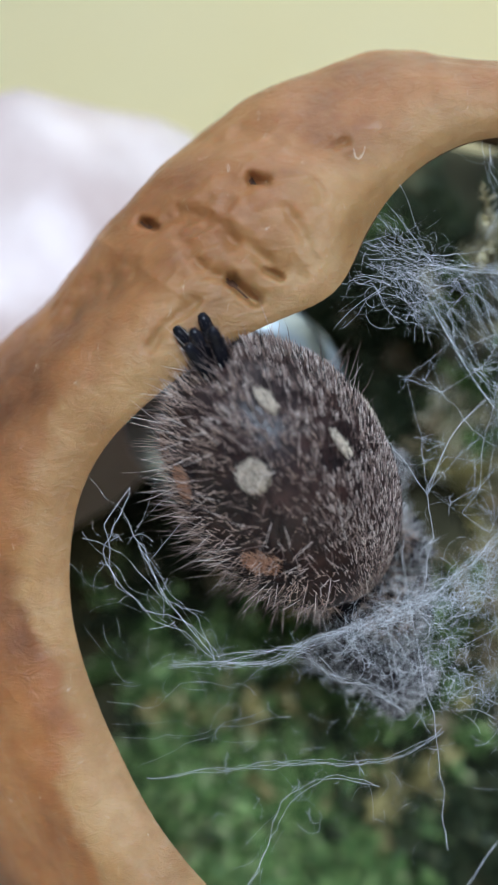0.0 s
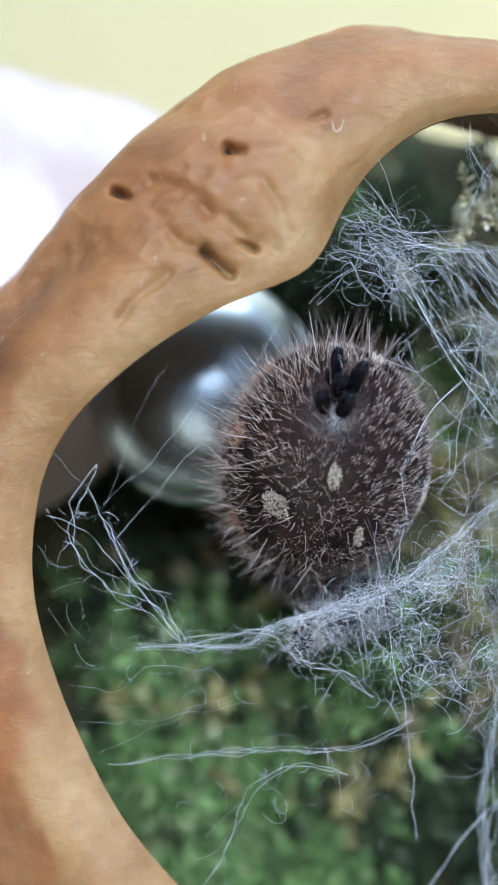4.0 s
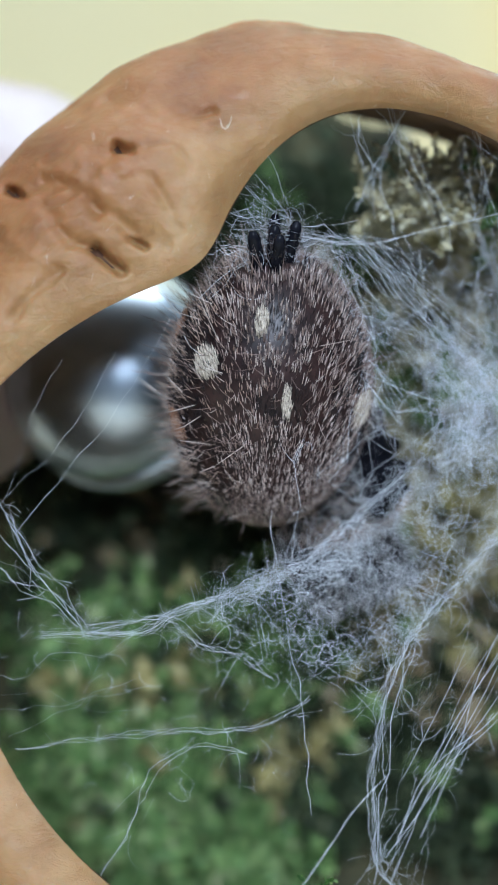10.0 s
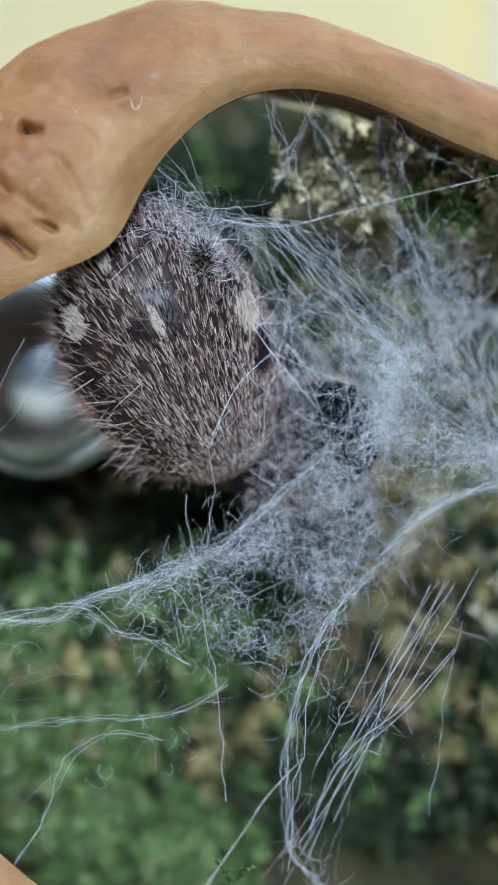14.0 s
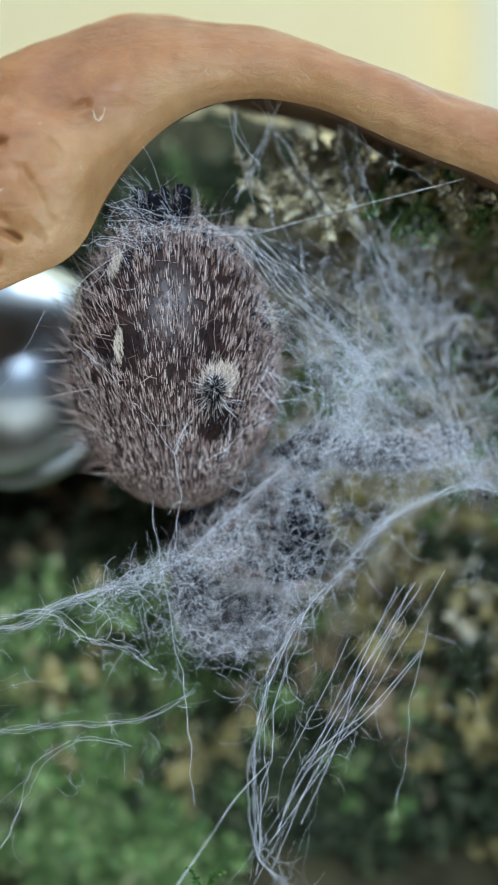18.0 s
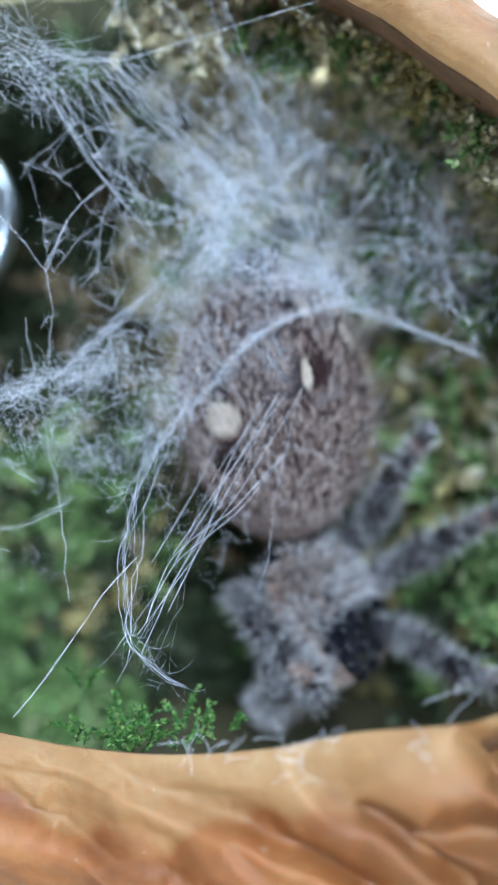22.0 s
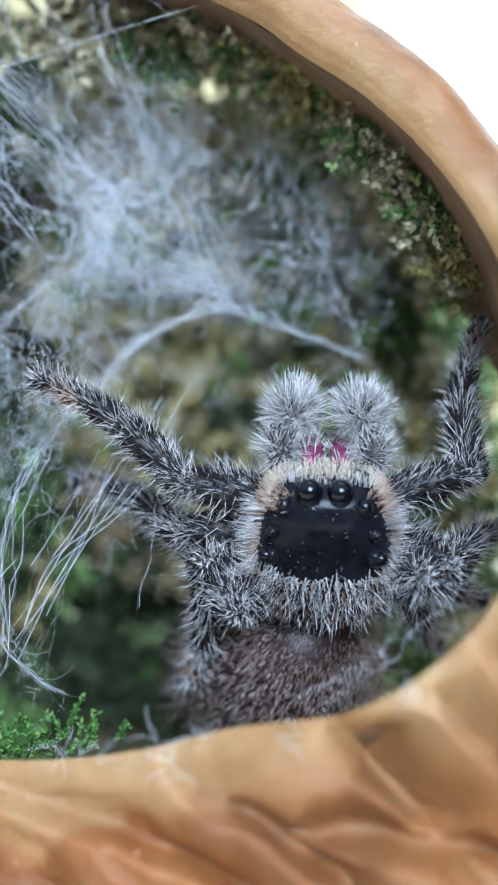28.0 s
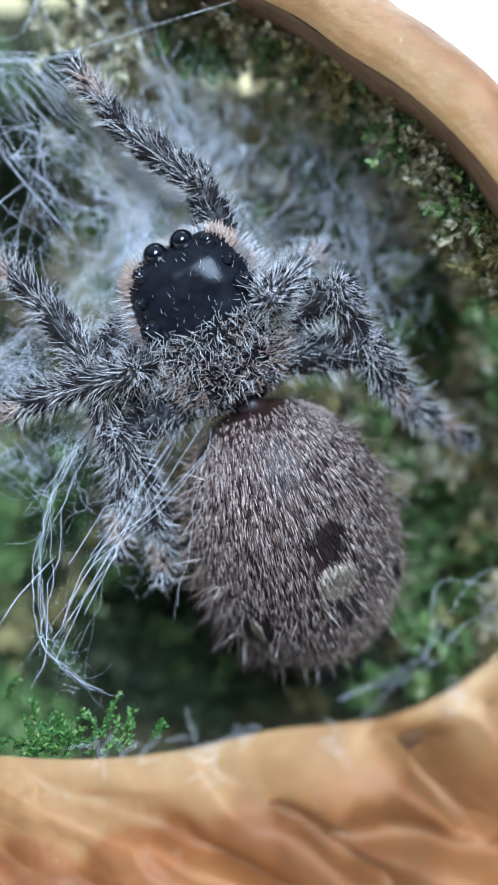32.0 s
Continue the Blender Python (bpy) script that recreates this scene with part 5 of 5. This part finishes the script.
# ---------------------------------------------------------------- what moves
SPIDER_ROWS = [
    (0, body_pose(-0.66, 1.76, -2.92, 10, 83, -9)),
    (2, body_pose(-0.88, 2.24, -3.15, 16, 82, -1)),
    (2.5, body_pose(-0.67, 2.17, -3.30, 16, 82, -2)),
    (3, body_pose(-0.53, 5.08, -2.76, 4, 61, -17)),
    (3.5, body_pose(-0.77, 5.16, -2.28, 4, 61, -16)),
    (5.5, body_pose(-0.27, 7.25, -0.64, 178, 18, 160)),
    (6, body_pose(1.52, 6.66, -0.58, -180, 18, 159)),
    (6.5, body_pose(1.83, 6.90, 0.04, 180, 18, 159)),
    (7, body_pose(1.74, 6.90, -0.07, 180, 18, 159)),
    (7.5, body_pose(1.34, 6.64, -0.32, -180, 17, 159)),
    (8, body_pose(1.59, 6.20, -0.20, 180, 41, 159)),
    (8.5, body_pose(1.66, 4.81, -0.79, 44, 64, -18)),
    (9, body_pose(1.35, 4.37, -1.15, 58, 69, -2)),
    (9.5, body_pose(0.97, 3.86, -1.56, 58, 69, -2)),
    (10, body_pose(0.59, 3.74, -1.75, 57, 69, -3)),
    (10.5, body_pose(0.06, 4.39, -1.25, 57, 69, -3)),
    (11, body_pose(1.07, 3.50, -1.37, 58, 69, -3)),
    (11.5, body_pose(1.12, 3.08, -0.79, 56, 69, -5)),
    (13, body_pose(1.80, 3.04, -0.95, 56, 69, -5)),
    (13.5, body_pose(1.57, 2.80, -1.18, 55, 69, -7)),
    (14, body_pose(1.88, 2.68, -1.11, 56, 69, -6)),
    (14.5, body_pose(1.95, 2.82, -1.14, 57, 70, -4)),
    (16.5, body_pose(1.49, 2.90, -1.33, -74, 70, -127)),
    (17, body_pose(1.43, 2.82, -1.05, -72, 70, -126)),
    (17.5, body_pose(1.61, 2.92, -1.31, -61, 68, -114)),
    (18, body_pose(1.40, 3.03, -1.71, -81, 71, -135)),
    (18.5, body_pose(2.22, 7.34, -1.35, -160, 22, 134)),
    (19, body_pose(4.62, 8.64, 0.24, -123, 15, 101)),
    (19.5, body_pose(7.80, 4.50, -2.77, -70, 11, -151)),
    (20, body_pose(7.32, 4.10, -4.32, -80, 25, -131)),
    (20.5, body_pose(7.34, 4.10, -4.38, -80, 25, -131)),
    (21, body_pose(7.40, 4.10, -5.00, -78, 23, -132)),
    (21.5, body_pose(7.88, 4.19, -6.72, -78, 24, -132)),
    (22, body_pose(8.15, 3.79, -8.33, -75, 7, -123)),
    (23, body_pose(8.93, 3.19, -8.55, -72, -4, -127)),
    (23.5, body_pose(6.94, -0.99, -7.79, -54, 54, -176)),
    (24, body_pose(7.84, -1.60, -9.30, 66, 70, -83)),
    (24.5, body_pose(10.71, -1.60, -8.29, 66, 65, -73)),
    (25, body_pose(10.79, -1.64, -7.42, 66, 65, -75)),
    (25.5, body_pose(10.11, -1.48, -7.67, 62, 74, -76)),
    (27.5, body_pose(11.24, -1.60, -9.96, 120, 5, -11)),
    (28, body_pose(11.42, -1.60, -10.06, 120, 5, -11)),
    (28.5, body_pose(11.49, -1.60, -9.98, 120, 5, -11)),
    (29, body_pose(11.36, -1.60, -9.79, 119, 5, -10)),
    (29.3, body_pose(11.11, -1.40, -8.96, 120, 0, -2)),
    (29.6, body_pose(10.82, -1.86, -7.90, 97, 9, -9)),
    (30, body_pose(10.44, -2.40, -6.54, 77, 24, -18)),
    (30.5, body_pose(10.50, -2.40, -6.52, 77, 24, -18)),
    (31, body_pose(10.23, -2.40, -6.23, 78, 23, -18)),
    (31.3, body_pose(10.25, -1.40, -6.47, 97, -0, -7)),
    (31.6, body_pose(10.05, -1.40, -6.12, 97, -8, -8)),
    (32, body_pose(8.78, -1.40, -4.20, 97, -24, -10)),
]
ABDOMEN_ROWS = [
    (0, body_pose(0, 0, 0, 9.5, -30.1, -55.2)),
    (2, body_pose(0, 0, 0, 5.9, -30.2, -50.9)),
    (2.5, body_pose(0, 0, 0, 1.5, -28.0, -50.7)),
    (3, body_pose(0, 0, 0, -30.3, 28.7, -39.5)),
    (3.5, body_pose(0, 0, 0, -31.4, 30.2, -38.5)),
    (5.5, body_pose(0, 0, 0, -4.3, -22.5, -28.1)),
    (6, body_pose(0, 0, 0, 5.4, -21.4, -39.4)),
    (6.5, body_pose(0, 0, 0, -7.6, -22.3, -30.6)),
    (7, body_pose(0, 0, 0, -7.6, -22.3, -30.6)),
    (7.5, body_pose(0, 0, 0, 4.3, -22.5, -31.9)),
    (8, body_pose(0, 0, 0, 13.6, -17.2, -22.8)),
    (8.5, body_pose(0, 0, 0, -47.7, -8.5, -48.0)),
    (9, body_pose(0, 0, 0, -44.8, -16.3, -57.8)),
    (9.5, body_pose(0, 0, 0, -43.0, -18.2, -68.3)),
    (10, body_pose(0, 0, 0, -43.9, -18.8, -71.7)),
    (10.5, body_pose(0, 0, 0, -52.9, -17.2, -66.0)),
    (11, body_pose(0, 0, 0, -30.8, -22.2, -61.0)),
    (11.5, body_pose(0, 0, 0, -23.8, -19.8, -66.8)),
    (13, body_pose(0, 0, 0, -23.8, -19.8, -66.8)),
    (13.5, body_pose(0, 0, 0, -18.9, -21.0, -68.2)),
    (14, body_pose(0, 0, 0, -16.9, -23.8, -69.9)),
    (14.5, body_pose(0, 0, 0, -19.8, -25.5, -70.0)),
    (16.5, body_pose(0, 0, 0, -10.8, -24.3, -39.0)),
    (17, body_pose(0, 0, 0, -10.8, -24.3, -39.0)),
    (17.5, body_pose(0, 0, 0, -16.3, -20.3, -42.0)),
    (18, body_pose(0, 0, 0, -18.9, 12.7, -61.3)),
    (18.5, body_pose(0, 0, 0, -14.5, -29.5, -39.9)),
    (19, body_pose(0, 0, 0, -93.3, -72.3, 3.8)),
    (19.5, body_pose(0, 0, 0, -32.5, 24.9, 7.1)),
    (20, body_pose(0, 0, 0, 14.5, 54.2, -10.0)),
    (20.5, body_pose(0, 0, 0, 16.5, 59.0, -7.6)),
    (21, body_pose(0, 0, 0, 5.7, 65.0, -17.2)),
    (21.5, body_pose(0, 0, 0, 1.4, 71.0, -23.5)),
    (22, body_pose(0, 0, 0, -108.4, 73.6, -104.6)),
    (23, body_pose(0, 0, 0, -110.0, 71.0, -94.4)),
    (23.5, body_pose(0, 0, 0, 2.4, -35.0, -67.3)),
    (24, body_pose(0, 0, 0, 40.1, -1.7, -39.8)),
    (24.5, body_pose(0, 0, 0, 36.5, 10.3, 11.1)),
    (25, body_pose(0, 0, 0, 36.5, 10.3, 11.1)),
    (25.5, body_pose(0, 0, 0, 47.2, 8.2, 18.6)),
    (27.5, body_pose(0, 0, 0, 28.4, 9.9, -14.1)),
    (28, body_pose(0, 0, 0, 28.4, 9.9, -14.1)),
    (28.5, body_pose(0, 0, 0, 36.0, 9.9, -14.1)),
    (29, body_pose(0, 0, 0, 44.0, 9.9, -14.1)),
    (29.3, body_pose(0, 0, 0, 46.0, 4.0, -8.0)),
    (29.6, body_pose(0, 0, 0, 56.0, 7.9, -1.0)),
    (30, body_pose(0, 0, 0, 60.0, 8.7, 18.7)),
    (30.5, body_pose(0, 0, 0, 60.0, 8.7, 18.7)),
    (31, body_pose(0, 0, 0, 58.0, 9.0, 17.8)),
    (31.3, body_pose(0, 0, 0, 38.0, 0.0, -0.0)),
    (31.6, body_pose(0, 0, 0, 31.2, 6.9, 3.1)),
    (32, body_pose(0, 0, 0, 20.7, 15.0, -3.4)),
]
FEET_AT = {
    'rear_left': [(0, -0.7, 0.4, 2.2), (2, -0.9, -0.0, 2.6), (3.5, 0.2, -2.3, 3.0), (5.5, -5.5, -4.5, -4.0), (6, -3.4, -4.8, -4.2), (7, -3.3, -5.0, -3.8), (7.5, -3.3, -4.8, -4.1), (8, -3.7, -3.9, 2.1), (9, -0.1, 0.3, 5.8), (10, -1.4, 2.2, 3.9), (11, -5.5, -0.4, 5.6), (12, -4.4, -0.1, 5.3), (13, -4.2, 0.1, 5.4), (14, -5.7, -0.9, 4.8), (14.5, -5.6, -0.8, 5.0), (16.5, -4.5, -4.6, 4.3), (17, -4.6, -4.6, 4.3), (17.5, -2.9, -3.3, 4.6), (18, -2.1, -2.8, 4.5), (18.5, -6.5, -5.8, 1.5), (19, -8.5, -0.3, 5.4), (20, 4.1, -6.5, -0.0), (21, 3.7, -6.4, 0.2), (22, -0.4, -6.1, 3.8), (23, 1.4, -6.1, 3.7), (25, -1.5, -2.2, -0.8), (27.5, -6.4, 2.9, -3.8), (28, -3.7, -2.3, 0.3), (29, -6.6, 2.1, -3.3), (30, -3.3, -2.7, -1.8), (31, -3.1, -2.5, -1.8), (32, -4.4, -3.3, -0.6)],
    'fore_left': [(18.5, -4.0, 5.2, 9.3), (19, -2.9, 11.8, 3.4), (20, 1.5, 10.4, 3.1), (21, 0.6, 10.0, 3.0), (22, 0.3, 5.9, 5.5), (23, 1.4, 5.0, 5.4), (24, -5.8, 5.3, -7.2), (24.5, -5.4, 6.8, -3.1), (25, -5.4, 6.9, -3.7), (25.5, -7.0, 8.1, -4.8), (27.5, -5.3, 9.7, -2.7), (28, -8.2, 7.1, -0.7), (28.5, -7.9, 8.8, -0.9), (29, -6.2, 9.6, -2.6), (30, -4.9, 6.6, 0.6), (31, -4.4, 6.5, 0.4), (32, -4.6, 7.0, -0.0)],
    'fore_right': [(20, 0.3, 8.8, -1.2), (21, -0.4, 8.4, -1.1), (22, 3.6, 4.1, 1.2), (23, 3.0, 4.7, 1.5), (24, 3.2, 6.6, -4.7), (24.5, 0.5, 6.3, -2.2), (25, 3.1, 3.8, -4.2), (25.5, 2.1, 8.0, -2.8), (27.5, 4.5, 7.8, -2.1), (28, 4.1, 6.7, -4.5), (29, 4.6, 6.5, -4.2), (30, 3.6, 7.0, -0.8), (31, 4.0, 6.9, -1.0), (32, -0.1, 10.4, -0.3)],
    'second_left': [(18.5, -3.8, 4.8, 7.1), (19, -2.5, 9.8, 2.3), (20, 0.0, -0.4, 3.4), (21, -1.8, 3.2, 5.3), (22, -2.0, 1.1, 6.7), (23, -1.1, -0.7, 7.4), (24, -4.6, 6.1, -6.7), (25, -4.0, 5.2, -4.4), (27.5, -4.5, 5.4, -2.5), (28, -7.2, 2.1, -3.3), (29, -5.3, 5.5, -4.0), (30, -6.3, 4.1, 0.3), (31, -5.8, 4.0, 0.1), (32, -6.6, 2.9, 0.5)],
    'second_right': [(20, 1.6, 7.2, -1.4), (21, 1.0, 7.0, -1.4), (22, -1.3, 5.1, -1.6), (23, -2.0, 4.5, -1.6), (25, 3.6, 1.5, -3.7), (27.5, 5.2, 2.8, 0.8), (28, 5.3, 1.4, -2.7), (29, 5.3, 1.5, -2.7), (30, 5.0, 3.6, -1.5), (31, 5.4, 3.2, -1.8), (32, 3.8, 2.9, -2.0)],
    'third_left': [(20, -1.3, -1.8, 1.6), (21, -1.9, -2.6, 2.1), (22, -0.8, -1.8, 5.2), (23, 0.6, -2.1, 4.7), (24, -4.5, 2.0, -4.7), (25, -1.5, -1.9, 0.5), (27.5, -4.4, 1.1, -2.3), (28, -4.8, 1.7, -1.8), (29, -5.4, 3.3, -2.7), (30, -5.2, -1.9, -1.2), (31, -4.9, -2.0, -1.2), (32, -5.1, -2.0, 0.0)],
    'third_right': [(20, -0.1, 5.6, -3.1), (22, -1.3, 5.6, -3.5), (23, -2.0, 5.4, -3.8), (25, 4.2, 5.2, -4.7), (28, 4.4, -0.3, -1.5), (30, 4.7, 1.3, -2.7), (31, 4.9, 0.9, -2.9), (32, 3.9, -2.5, -0.9)],
    'rear_right': [(2.4, 2.3, 3.4, -2.6), (3, 1.5, -4.5, 3.1), (3.5, 2.0, -4.6, 2.9), (20, -0.5, 4.3, -3.1), (22, -2.4, 5.6, -3.7), (23, -3.2, 5.0, -3.7), (25, 4.9, 1.3, -4.0), (28, 3.2, -1.6, -1.1), (30, 4.6, 0.1, -3.9), (31, 4.9, -0.2, -4.0), (32, 5.0, -3.9, -2.0)],
}


def leg_rows(name):
    """Poses of upper leg and shin, from where the foot stands at each time."""
    pair, side = name.split("_")
    sx = -1 if side == "left" else 1
    hip = Vector((1.25 * sx, HIPS[pair], -0.55))
    rest = Vector((REST[pair][0] * sx, REST[pair][1], REST[pair][2]))
    tucked = Vector((2.3 * sx, HIPS[pair] * 0.8 + 2.8, -2.6))
    rows = {0.0: tucked, 32.0: rest}
    rows.update({t: Vector((x, y, z)) for t, x, y, z in FEET_AT.get(name, [])})
    rng = random.Random(name)
    for t in (3.0, 5.5, 8.0, 11.0, 14.5, 17.5, 19.0, 20.0, 21.0, 22.0, 23.0, 23.5, 24.0, 24.5, 25.5, 27.5):
        near = [abs(t - k) for k in rows if 0 < k < 32]
        if t not in rows and (not near or min(near) > 1.5):
            rows[t] = (tucked if t < 19.5 else rest) + unit(rng) * 0.6
    upper, lower = [], []
    for t in sorted(rows):
        to = rows[t] - hip
        if to.length > 6.9:
            to = to.normalized() * 6.9
        d = max(to.length, 2.4)
        to = to.normalized()
        bend = math.acos(max(-1, min(1, (FEMUR ** 2 + d * d - SHIN ** 2) / (2 * FEMUR * d))))
        pole = Vector((0.85 * sx, 0, 0.5))
        axis = to.cross(pole)
        axis = axis.normalized() if axis.length > 1e-3 else Vector((0, 1, 0))
        thigh = Matrix.Rotation(bend, 3, axis) @ to
        knee = thigh * FEMUR
        shin = (to * d - knee).normalized()
        m = Matrix((-axis, thigh, (-axis).cross(thigh))).transposed()
        m2 = Matrix((-axis, shin, (-axis).cross(shin))).transposed()
        if m.determinant() < 0:
            m = Matrix((axis, thigh, axis.cross(thigh))).transposed()
            m2 = Matrix((axis, shin, axis.cross(shin))).transposed()
        upper.append((t, Matrix.Translation(hip * MM) @ m.to_4x4()))
        lower.append((t, Matrix.Translation((0, FEMUR * MM, 0)) @ (m.transposed() @ m2).to_4x4()))
    return upper, lower


def motions():
    walk(spider, SPIDER_ROWS)
    walk(abdomen, ABDOMEN_ROWS)
    for side, palp in palps:
        walk(palp, [(t, body_pose(1.0 * side, 4.0, -0.5, dip, 0, 0)) for t, dip in ((0, -50), (22, -50), (23.5, -20), (24, -5), (25.5, 0), (27.5, 8), (28, 0), (28.3, 8), (28.6, -4), (29, 4), (29.3, -20), (29.6, -50), (30, -58), (32, -58))])
    for name, (leg, shin) in legs.items():
        upper, lower = leg_rows(name)
        walk(leg, upper)
        walk(shin, lower)


motions()
